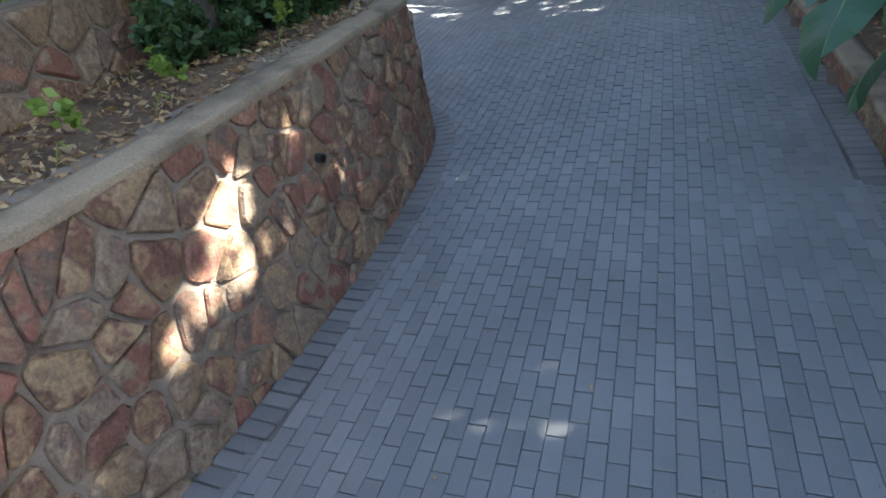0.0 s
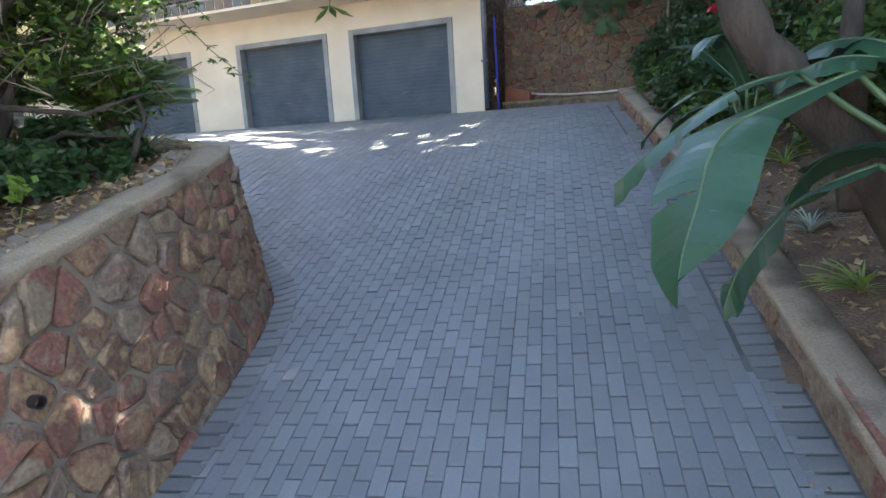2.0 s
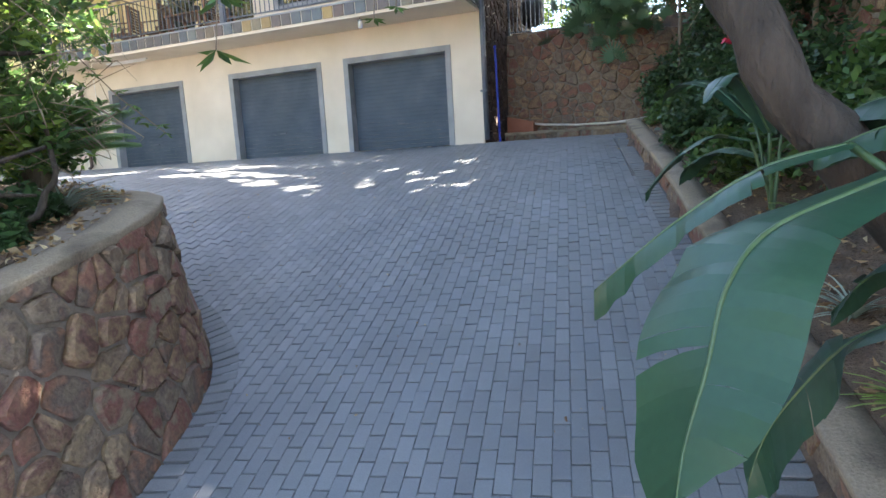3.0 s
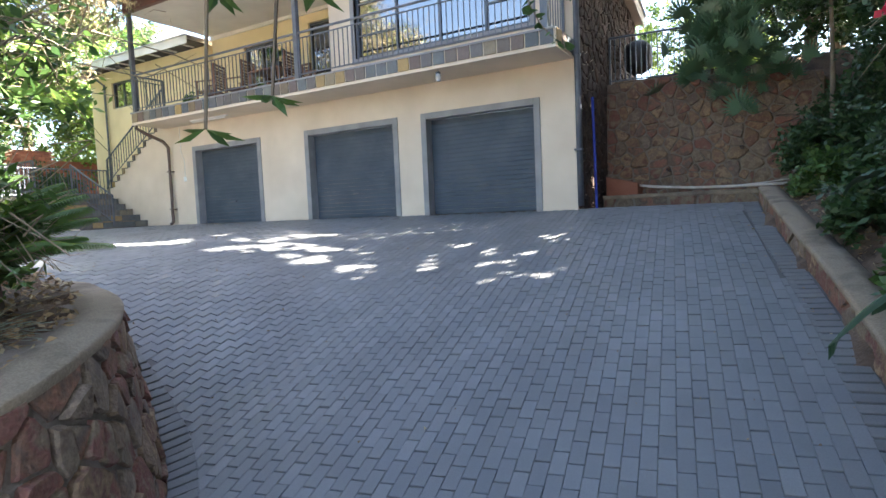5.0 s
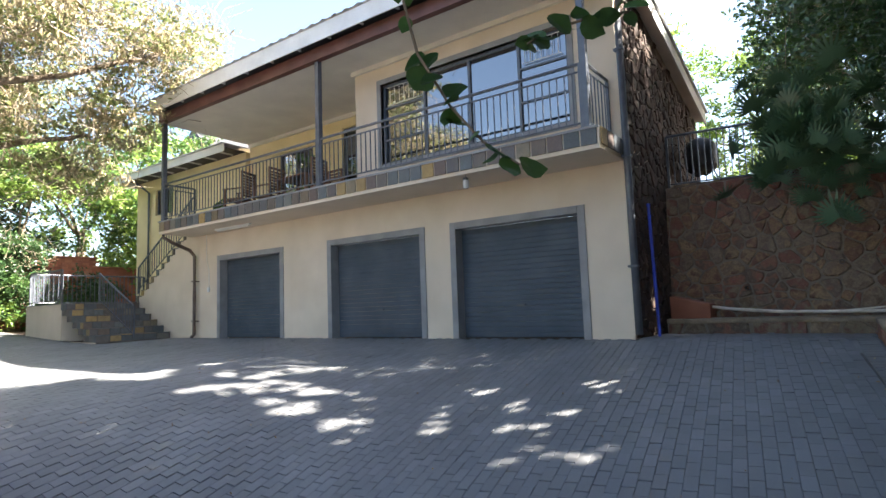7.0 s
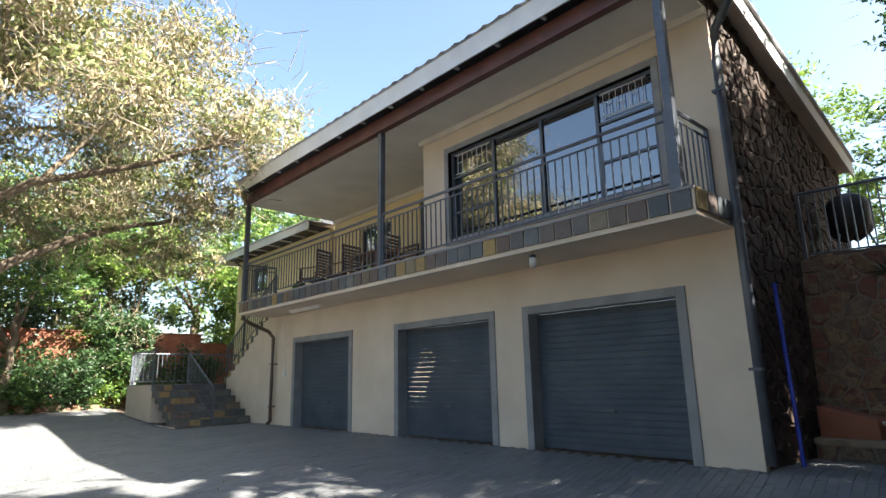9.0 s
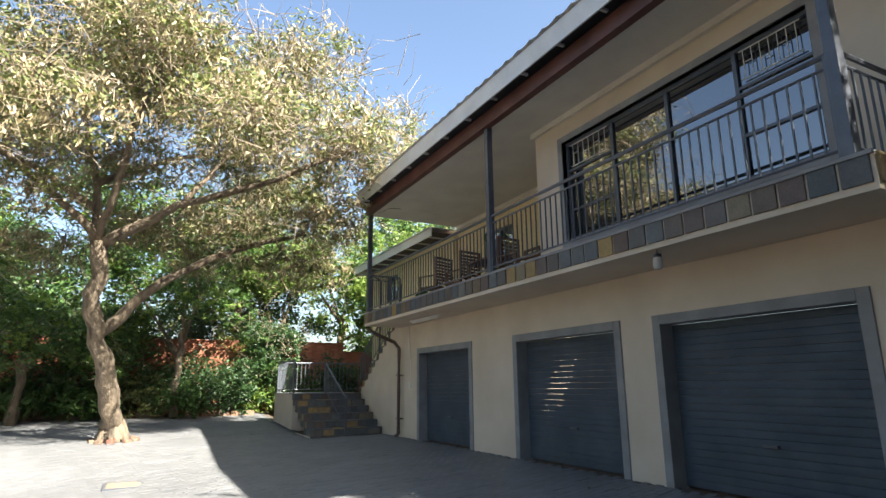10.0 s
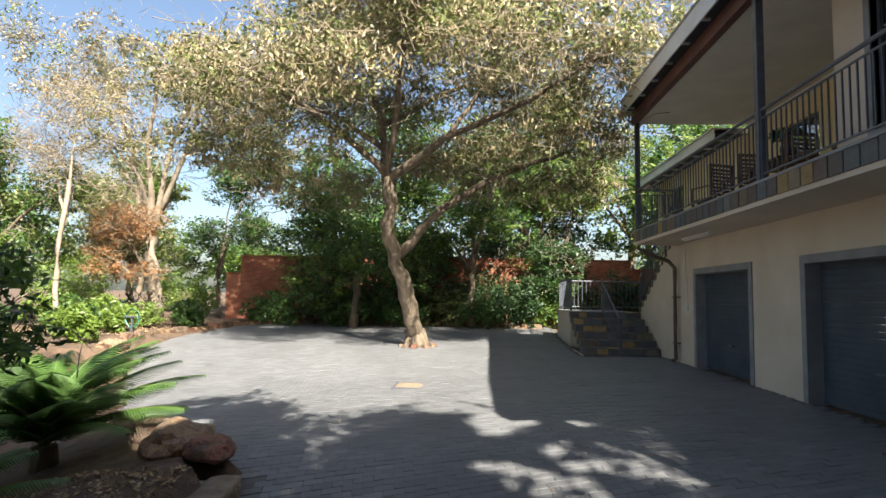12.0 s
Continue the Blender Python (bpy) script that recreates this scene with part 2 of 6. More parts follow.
WALL_LINE = [(.98, -16.5), (.92, -13.5), (.85, -12.3), (.75, -11.1), (.68, -10.4), (.52, -9.35), (.28, -8.5), (-.12, -7.98), (-.95, -7.38), (-1.9, -7.0), (-3.0, -6.75), (-3.8, -6.85)]
BED_EDGE = WALL_LINE + [(-4.4, -7.3), (-5.2, -8.3), (-6.8, -9.9), (-9.2, -11.6), (-12.5, -13.2), (-15.0, -13.0), (-17.0, -12.6), (-18.7, -12.2), (-19.1, -12.0), (-19.1, -45.0), (1.4, -45.0)]


def kerb_x(y):
    return float(np.interp(y, [-45, -14, -9.6, -6.75, -2.6, -.6, .6], [9.9, 4.98, 4.28, 3.82, 3.12, 2.85, 2.75]))


def in_poly(x, y, poly):
    inside = False
    j = len(poly) - 1
    for i in range(len(poly)):
        (xi, yi), (xj, yj) = poly[i], poly[j]
        if (yi > y) != (yj > y) and x < (xj - xi) * (y - yi) / (yj - yi) + xi:
            inside = not inside
        j = i
    return inside


def wall_top_z(y):
    return float(np.interp(y, [-45, -16.5, -12.6, -11.7, -10.8, -9.7, -8.2, -7.2, -6.5], [-5.5, -2.5, -1.6, -1.38, -1.14, -.86, -.54, -.47, -.45]))


def bed_z(x, y):
    back = max(0.0, .6 - x)
    z = wall_top_z(y) - .06 + .05 * min(back, 3) + .035 * max(0, min(back - 3, 12))
    far = smooth01(5.0, 9.0, -x)
    return z * (1 - far) + (paved_z(x, y) + .12) * far if far < 1 else paved_z(-16, 0) * .4 + .12


def near_line(x, y, pts, r):
    for (ax, ay), (bx, by) in zip(pts, pts[1:]):
        dx, dy = bx - ax, by - ay
        t = max(0, min(1, ((x - ax) * dx + (y - ay) * dy) / (dx * dx + dy * dy)))
        if math.hypot(ax + dx * t - x, ay + dy * t - y) < r:
            return True
    return False


def bank_z(x, y):
    d = x - kerb_x(y) - .2
    return drive_z(min(y, .3)) + .16 + .35 * min(max(d, 0), 1.6) + (2.2 if d > 2.1 else 0) + .25 * max(0, min(d - 2.1, 8))


def land_z(x, y):
    if y > 2.3 and x > -.2:
        return 2.3 + .1 * min(y, 10)
    if x > kerb_x(y) + .12 and y > -45:
        return bank_z(x, y)
    if y > .2 and -17.5 < x < .1:
        return paved_z(x, 0) - .02
    if in_poly(x, y, BED_EDGE) and not near_line(x, y, WALL_LINE, .38):
        return bed_z(x, y)
    if x < -19.1 or y > .2:
        return .35 + .02 * min(40, -19.1 - x)
    return paved_z(x, y) - .035


# ---- ground sheet ----
def build_ground():
    xs = sorted(set([-400, -200, -100, -60, -45, -35, -30, -26] + [round(-23 + .3 * i, 3) for i in range(107)] + [10, 12, 15, 20, 30, 50, 100, 200, 400]))
    ys = sorted(set([-400, -200, -100, -60, -45, -35, -28, -24] + [round(-21 + .3 * i, 3) for i in range(84)] + [5, 8, 12, 20, 30, 50, 100, 200, 400]))
    vs = [(x, y, land_z(x, y) + (.03 * noise.noise((x * 1.7, y * 1.7, 0)) if not (-18 < x < kerb_x(y) and -20 < y < 1 and not in_poly(x, y, BED_EDGE)) else 0)) for x in xs for y in ys]
    n = len(ys)
    fs = [(i * n + j, (i + 1) * n + j, (i + 1) * n + j + 1, i * n + j + 1) for i in range(len(xs) - 1) for j in range(n - 1)]
    g = raw("ground", vs, fs, M_SOIL, smooth=True)
    tagged(g, "bare brown garden soil sloping beside the driveway", "ground", kind="structure")


build_ground()

# ---- paving bed under the pavers ----
TURN = radians(8.3)
CT, ST = math.cos(TURN), math.sin(TURN)


def paved(x, y):
    return -19.0 < x < kerb_x(y) - .02 and -17 < y < (-.02 if x < .02 else 1.15) and not in_poly(x, y, BED_EDGE) and not (x < -12.0 and y > -1.95)


def build_sand():
    st = .25
    vs, fs, ids = [], [], {}

    def vid(i, j):
        if (i, j) not in ids:
            x, y = i * st, j * st
            ids[i, j] = len(vs)
            vs.append((x, y, paved_z(x, y) - .012))
        return ids[i, j]
    for i in range(-78, 24):
        for j in range(-70, 6):
            c = [(i * st + a, j * st + b) for a in (0, st) for b in (0, st)]
            if any(paved(*p) for p in c) and not in_poly(i * st + .12, j * st + .12, BED_EDGE):
                fs.append((vid(i, j), vid(i + 1, j), vid(i + 1, j + 1), vid(i, j + 1)))
    ob = raw("driveway", vs, fs, M_SAND, smooth=True)
    tagged(ob, "sloping driveway of charcoal concrete pavers in running bond", "driveway", kind="structure")
    return ob


driveway = build_sand()


# ---- house ----
G = [(-10.147, -7.645), (-6.245, -3.692), (-3.13, -.635)]   # garage surrounds, outer
BAND, GTOP = .12, 2.0
FLOOR_Z, SLAB_B = 2.87, 2.57
BAY = -5.35
CEIL_Z = 5.36


def structure(name, bm, material, label, category):
    bmesh.ops.remove_doubles(bm, verts=bm.verts[:], dist=1e-4)
    return tagged(part(name, bm, material), label, category, kind="structure")


_cuts = [-11.2] + [v for a, b in G for v in (a + BAND - .03, b - BAND + .03)] + [0.0]
_segs = [(_cuts[i], _cuts[i + 1], 0, .25, -.5, GTOP - BAND + .03) for i in range(0, len(_cuts), 2)]
_bm = boxes(*_segs, (-11.2, 0, 0, .25, GTOP - BAND + .03, SLAB_B - .004))
structure("wall_garage_front", _bm, M_CREAM, "smooth cream plastered garage wall under a balcony", "wall")
structure("wall_garage_inside", boxes((-11.2, -.25, 5.7, 5.9, -.3, 2.5), (-11.2, -11.0, .25, 5.7, -.3, 2.5), (-11.2, -.25, .25, 5.7, -.4, -.3)), M_CREAM, "plain inner walls closing the garage", "wall")

for _k, (_a, _b) in enumerate(G):
    _d = empty("garage_door", ((_a + _b) / 2, .2, 0))
    tagged(_d, "charcoal grey roller garage door with horizontal ribs, closed", "garage door", group="garage doors")
    _x0, _x1 = _a + BAND, _b - BAND
    _m = None
    _n = 22
    _h = (GTOP - BAND) / _n
    for _i in range(_n):
        if _m is None:
            _s = bmesh.new()
            prof = [(-.002, 0), (-.006, .006), (-.008, _h * .5), (-.006, _h - .007), (-.002, _h - .002), (.02, _h - .002), (.02, 0)]
            w = (_x1 - _x0) / 2
            ra = [_s.verts.new((-w, y, z)) for y, z in prof]
            rb = [_s.verts.new((w, y, z)) for y, z in prof]
            for q in range(len(prof)):
                _s.faces.new((ra[q], rb[q], rb[(q + 1) % len(prof)], ra[(q + 1) % len(prof)]))
            _m = part("slat", _s, M_DOOR, _d)
            _m.location = (0, 0, 0)
        else:
            _c = new("slat", _m.data)
            _c.parent = _d
            _c.location = (0, 0, _i * _h)
    _hb = boxes((-.08, .08, -.05, -.03, .52, .545), (-.08, -.06, -.03, .0, .52, .545), (.06, .08, -.03, .0, .52, .545))
    part("handle", _hb, M_STEEL, _d, "small metal pull handle")
    _s = boxes((_a, _a + BAND, -.022, .21, -.3, GTOP), (_b - BAND, _b, -.022, .21, -.3, GTOP), (_a + BAND, _b - BAND, -.022, .21, GTOP - BAND, GTOP), bevel=.006)
    structure("trim_garage_surround", _s, M_SURROUND, "raised grey plaster band round a garage door", "door surround")

# balcony slab
structure("balcony_slab", boxes((-11.2, .0, -.925, 1.5, SLAB_B, FLOOR_Z - .02)), M_CREAM, "cream painted concrete balcony slab over the garages", "balcony")
_edge = tagged(empty("slate_edging", (-5.6, -.932, FLOOR_Z - .25)), "multicoloured slate tiles along the balcony edge", "tile edging", kind="structure")
_tw = .248
_tm = None
_tb = bmesh.new()
box(_tb, -_tw / 2 + .011, _tw / 2 - .011, -.012, .007, -.118, .122)
bmesh.ops.bevel(_tb, geom=_tb.edges[:], offset=.004, segments=1, affect='EDGES')
_tm = part("tile", _tb, M_SLATE)
_tm.parent = _edge
_tm.location = (-5.6 + _tw / 2, 0, .13)
for _i in range(45):
    _x = -11.18 + _tw / 2 + _i * _tw
    _c = _tm if _i == 0 else new("tile", _tm.data)
    _c.parent = _edge
    _c.location = (_x + 5.6, random.uniform(-.002, .002), (.128) + random.uniform(-.002, .002))
for _i in range(4):
    _c = new("tile", _tm.data)
    _c.parent = _edge
    _c.matrix_basis = pose(5.612, .14 + _i * _tw, .128, 0, 0, 90)
structure("floor_verandah", boxes((-11.2, .0, -.955, 1.5, FLOOR_Z - .02, FLOOR_Z + .012)), M_SURROUND, "dark tiled verandah floor", "floor")

# upper walls
WX0, WX1, WZ0, WZ1 = -4.66, -.76, 3.32, 4.92
structure("wall_bay", boxes((BAY, WX0, 0, .22, FLOOR_Z + .012, CEIL_Z), (WX1, 0, 0, .22, FLOOR_Z + .012, CEIL_Z), (WX0, WX1, 0, .22, FLOOR_Z + .012, WZ0), (WX0, WX1, 0, .22, WZ1, CEIL_Z), (BAY, BAY + .22, .22, 1.7, FLOOR_Z + .012, CEIL_Z)), M_CREAM, "cream plastered upper wall round a wide window", "wall")
structure("trim_window_band", boxes((WX0 - .1, WX0, -.02, .1, WZ0 - .1, WZ1 + .1), (WX1, WX1 + .1, -.02, .1, WZ0 - .1, WZ1 + .1), (WX0, WX1, -.02, .1, WZ1, WZ1 + .1), (WX0, WX1, -.02, .1, WZ0 - .1, WZ0), bevel=.005), M_SURROUND, "raised grey band round the upper window", "trim")
structure("trim_cornice", boxes((BAY - .06, 0.02, -.06, .0, CEIL_Z - .09, CEIL_Z), (BAY - .06, BAY, 0, 1.7, CEIL_Z - .09, CEIL_Z), (-11.2, BAY - .06, 1.64, 1.7, CEIL_Z - .09, CEIL_Z)), M_CEIL, "pale plaster cornice under the verandah ceiling", "cornice")
structure("wall_verandah_back", boxes((-11.2, -9.9, 1.7, 1.92, FLOOR_Z, CEIL_Z), (-8.6, -7.5, 1.7, 1.92, FLOOR_Z, CEIL_Z), (-5.7, BAY, 1.7, 1.92, FLOOR_Z, CEIL_Z), (-9.9, -8.6, 1.7, 1.92, FLOOR_Z, 3.7), (-9.9, -8.6, 1.7, 1.92, 4.85, CEIL_Z), (-7.5, -5.7, 1.7, 1.92, 5.05, CEIL_Z)), M_YELLOW, "yellow cream back wall of the verandah", "wall")
structure("wall_inside_upper", boxes((-11.2, -.25, 5.0, 5.2, FLOOR_Z, 4.5), (-11.2, -.25, 1.95, 5.0, FLOOR_Z - .1, FLOOR_Z), (-5.1, -5.0, 1.95, 5.0, FLOOR_Z, 4.5)), M_CREAM, "plain inner walls of the upper rooms", "wall")
structure("ceiling_verandah", boxes((-11.2, BAY, -.84, 1.7, CEIL_Z, CEIL_Z + .04), (BAY, .0, -.84, .0, CEIL_Z, CEIL_Z + .04), (BAY, -.1, .22, 2.0, CEIL_Z, CEIL_Z + .04), (-11.2, BAY, 1.92, 2.0, CEIL_Z, CEIL_Z + .04)), M_CEIL, "off-white boarded verandah ceiling with thin joints", "ceiling")


def window(name, x0, x1, y, z0, z1, mullions, transoms, label):
    w = tagged(empty(name, ((x0 + x1) / 2, y, z0)), label, "window", kind="structure")
    o = Vector(w.location)

    def lb(*b):
        return (b[0] - o.x, b[1] - o.x, b[2] - o.y, b[3] - o.y, b[4] - o.z, b[5] - o.z)
    f = .05
    part("window_frame", boxes(lb(x0, x0 + f, y - .03, y + .03, z0, z1), lb(x1 - f, x1, y - .03, y + .03, z0, z1), lb(x0 + f, x1 - f, y - .03, y + .03, z1 - f, z1), lb(x0 + f, x1 - f, y - .03, y + .03, z0, z0 + f)), M_STEEL, w)
    for x in mullions:
        part("mullion", boxes(lb(x - .025, x + .025, y - .028, y + .028, z0 + f, z1 - f)), M_STEEL, w)
    for a, b, z in transoms:
        part("transom", boxes(lb(a, b, y - .026, y + .026, z - .018, z + .018)), M_STEEL, w)
    ed = [x0 + f] + list(mullions) + [x1 - f]
    for a, b in zip(ed, ed[1:]):
        part("pane", boxes(lb(a + .0, b - .0, y + .004, y + .01, z0 + f, z1 - f)), M_GLASS, w)
    return w


_win = window("window_1", WX0, WX1, .1, WZ0, WZ1, [-3.65, -2.65, -1.66], [(WX0 + .05, -3.65, 4.45), (-1.66, WX1 - .05, 4.42), (WX0 + .05, -3.65, 3.8), (-1.66, WX1 - .05, 3.85)], "wide dark steel window reflecting trees and sky")
for _x0, _x1 in ((WX0 + .12, -3.72), (-1.58, WX1 - .12)):   # burglar bars, a pattern of short bars
    _b = bmesh.new()
    _n = 7
    for _i in range(_n):
        _x = _x0 + (_x1 - _x0) * (_i + .5) / _n
        box(_b, _x - .004, _x + .004, .15, .158, 4.5, 4.84)
        if _i % 2 == 0 and _i < _n - 1:
            box(_b, _x, _x + (_x1 - _x0) / _n, .15, .158, 4.64 + .05 * (_i % 4 == 0), 4.648 + .05 * (_i % 4 == 0))
    box(_b, _x0, _x1, .15, .162, 4.84, 4.852)
    box(_b, _x0, _x1, .15, .162, 4.49, 4.502)
    for _v in _b.verts:
        _v.co -= Vector(_win.location) + Vector((0, .09, 0))
    part("burglar_bar", _b, M_CEIL, _win, "thin pale burglar bars in a stepped pattern")
window("window_2", -9.9, -8.6, 1.8, 3.7, 4.85, [-9.25], [], "dark framed verandah window")
window("door_1", -7.5, -5.7, 1.8, FLOOR_Z, 5.05, [-6.6], [], "dark glazed sliding verandah door")

# posts and beam
for _x in (-11.1, -5.5, -.18):
    _p = tagged(empty("verandah_post", (_x, -.86, FLOOR_Z)), "slim blue-grey square steel verandah post", "post", group="verandah posts")
    part("shaft", boxes((-.05, .05, -.05, .05, .012, CEIL_Z - FLOOR_Z - .006), bevel=.006), M_STEEL, _p)
    part("foot_plate", boxes((-.075, .075, -.075, .075, .012, .024)), M_STEEL, _p)
structure("roof_beam", boxes((-11.18, .06, -.97, -.845, CEIL_Z - .02, CEIL_Z + .22)), M_MAROON, "dark maroon timber beam along the verandah edge", "beam")
structure("trim_fascia", boxes((-11.2, .2, -1.19, -1.165, 5.55, 5.86), (-11.2, -11.175, -1.165, -.4, 5.55, 5.83)), M_WHITE, "white painted roof fascia board", "fascia")
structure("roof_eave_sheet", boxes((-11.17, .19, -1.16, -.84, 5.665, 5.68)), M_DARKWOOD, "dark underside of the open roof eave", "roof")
for _i in range(14):
    _x = -10.9 + _i * .84
    structure("roof_rafter", boxes((_x - .02, _x + .02, -1.16, -.975, 5.625, 5.66)), M_WHITE, "short pale rafter under the eave", "rafter")
_rb = bmesh.new()
_xs = [-11.26 + .1 * i for i in range(114)]
_va = [_rb.verts.new((x, -1.23, 5.875 + (.03 if (i % 3 == 0) else 0))) for i, x in enumerate(_xs)]
_vb = [_rb.verts.new((x, 1.9, 5.46 + (.03 if (i % 3 == 0) else 0))) for i, x in enumerate(_xs)]
_vc = [_rb.verts.new((x, 5.3, 4.52 + (.03 if (i % 3 == 0) else 0))) for i, x in enumerate(_xs)]
for _i in range(len(_xs) - 1):
    _rb.faces.new((_va[_i], _va[_i + 1], _vb[_i + 1], _vb[_i]))
    _rb.faces.new((_vb[_i], _vb[_i + 1], _vc[_i + 1], _vc[_i]))
structure("roof_main", _rb, M_ROOF, "pale ribbed metal roof sheeting with low pitch", "roof")

# right flank: stone wall with an overhanging verge
def verge_z(y):
    """Height of the side roof edge, falling to the rear."""
    return 5.86 - .27 * max(0.0, y - .1)


def sloped_strip(x0, x1, ys, top, drop):
    """A bar along y whose top follows top(y)."""
    bm = bmesh.new()
    rows = [[bm.verts.new(p) for p in ((x0, y, top(y)), (x1, y, top(y)), (x1, y, top(y) - drop), (x0, y, top(y) - drop))] for y in ys]
    for r, q in zip(rows, rows[1:]):
        for k in range(4):
            bm.faces.new((r[k], q[k], q[(k + 1) % 4], r[(k + 1) % 4]))
    bm.faces.new(rows[0])
    bm.faces.new(rows[-1][::-1])
    return bm


_ys = [-1.16, .1, 1.5, 3.0, 5.1]
structure("wall_side", sloped_strip(-.25, -.004, [.004, .1, 1.5, 3.0, 5.0], lambda y: verge_z(y) - .16, 5.0), M_MORTAR, "rough stone clad flank wall of the house", "wall")
structure("trim_verge", sloped_strip(.2, .225, _ys, verge_z, .26), M_WHITE, "white verge board of the roof falling to the rear", "fascia")
structure("roof_soffit_side", sloped_strip(-.02, .195, _ys, lambda y: verge_z(y) - .11, .03), M_CEIL, "pale soffit under the side eave", "soffit")
structure("roof_side_edge", sloped_strip(-.26, .27, _ys, lambda y: verge_z(y) + .045, .03), M_ROOF, "pale metal roof edge over the flank wall", "roof")

# left wing
WY, WE, WB = 1.55, .95, 5.08      # wall, eave edge, eave height
structure("wall_wing", boxes((-17.3, -16.1, WY, WY + .25, -.3, WB + .05), (-15.0, -11.2, WY, WY + .25, -.3, WB + .05), (-16.1, -15.0, WY, WY + .25, -.3, 3.9), (-16.1, -15.0, WY, WY + .25, 4.75, WB + .05), (-17.3, -17.05, WY + .25, 7, -.3, WB + .05)), M_YELLOW, "pale yellow plastered wall of the side wing", "wall")
structure("trim_wing_fascia", boxes((-17.7, -11.36, WE, WE + .03, WB, WB + .22), (-17.7, -17.67, WE + .03, 7, WB, WB + .22)), M_WHITE, "white fascia of the wing roof", "fascia")
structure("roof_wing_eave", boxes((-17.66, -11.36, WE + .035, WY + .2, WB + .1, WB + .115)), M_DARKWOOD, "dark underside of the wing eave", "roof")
for _i in range(8):
    _x = -17.4 + _i * .8
    structure("roof_rafter", boxes((_x - .02, _x + .02, WE + .035, WY - .01, WB + .06, WB + .098)), M_WHITE, "short pale rafter under the wing eave", "rafter")
structure("roof_wing", boxes((-17.75, -11.36, WE - .05, 7, WB + .225, WB + .25)), M_ROOF, "pale metal wing roof", "roof")
window("window_3", -16.1, -15.0, WY + .1, 3.9, 4.75, [-15.55], [], "small dark window of the wing")


# ---- verandah railing ----
def railing(name, p0, p1, h, spacing, label, double=True, group=""):
    """Steel railing between two points on the floor: rails, balusters and end posts."""
    p0, p1 = Vector(p0), Vector(p1)
    r = tagged(empty(name, p0), label, "railing", group=group)
    d = p1 - p0
    L = d.length
    flat = Vector((d.x, d.y, 0)).length

    def rail(nm, z, rad):
        bm = bmesh.new()
        tube(bm, [Vector((0, 0, z)), d + Vector((0, 0, z))], rad, 6)
        part(nm, bm, M_STEEL, r)
    rail("top_rail", h, .024)
    if double:
        rail("mid_rail", h - .11, .014)
    rail("bottom_rail", .09, .014)
    bm = bmesh.new()
    box(bm, -.008, .008, -.008, .008, .09, h - (.11 if double else .02))
    me = bpy.data.meshes.new("baluster")
    bm.to_mesh(me)
    bm.free()
    me.materials.append(M_STEEL)
    n = max(2, int(flat / spacing))
    for i in range(1, n):
        b = new("baluster", me)
        b.parent = r
        b.location = d * (i / n)
    bm = bmesh.new()
    box(bm, -.02, .02, -.02, .02, .0, h)
    me = bpy.data.meshes.new("post")
    bm.to_mesh(me)
    bm.free()
    me.materials.append(M_STEEL)
    for k in range(2 if L > .5 else 1):
        b = new("post", me)
        b.parent = r
        b.location = d * k
    return r


_fz = FLOOR_Z + .012
RAIL_H = .925
railing("railing", (-11.04, -.87, _fz), (-5.56, -.87, _fz), RAIL_H, .115, "blue-grey steel balcony railing with upright bars", group="balcony railings")
railing("railing", (-5.44, -.87, _fz), (-.24, -.87, _fz), RAIL_H, .115, "blue-grey steel balcony railing with upright bars", group="balcony railings")
railing("railing", (-.16, -.8, _fz), (-.16, -.03, _fz), RAIL_H, .115, "short steel railing at the balcony end", group="balcony railings")
railing("railing", (-11.1, -.8, _fz), (-11.1, -.05, _fz), RAIL_H, .115, "short steel railing at the balcony end", group="balcony railings")


# ---- slate stairs ----
def slate_block(parent, x0, x1, y0, y1, z0, z1):
    bm = boxes((x0, x1, y0, y1, z0, z1), bevel=.005)
    return part("tile", bm, M_SLATE, parent)


_n, _rise, _tread = 6, .165, .33
LX = -12.25
for _i in range(_n):
    _x1 = LX - _i * _tread
    _st = tagged(empty("stair_step", (_x1, -.95, _i * _rise)), "stair step clad in brown and grey slate tiles", "step", group="garden stairs")
    part("core", boxes((-.34, -.014, -.9, .93, -.15, _rise - .012)), M_GROUT, _st)
    _y = -.92
    while _y < .9:
        _w = min(random.uniform(.18, .34), .93 - _y)
        slate_block(_st, -.016, .0, _y + .007, _y + _w - .007, .006, _rise - .022)
        slate_block(_st, -.35, .014, _y + .006, _y + _w - .006, _rise - .018, _rise)
        _y += _w
    for _q in (0, 1):
        slate_block(_st, -.34 + _q * .17, -.175 + _q * .17, -.925, -.9, .0, _rise - .02)
LZ = _n * _rise
LX2 = LX - (_n - 1) * _tread
structure("wall_landing", boxes((-16.6, LX2 - .34, -1.85, .0, -.3, LZ - .015), (LX2 - .34, LX + .0, -1.885, -1.86, -.3, .0)), M_CREAM, "cream plastered base of the stair landing", "wall")
structure("floor_landing", boxes((-16.64, LX2 - .34, -1.89, .0, LZ - .015, LZ)), M_SURROUND, "slate tiled stair landing", "floor")
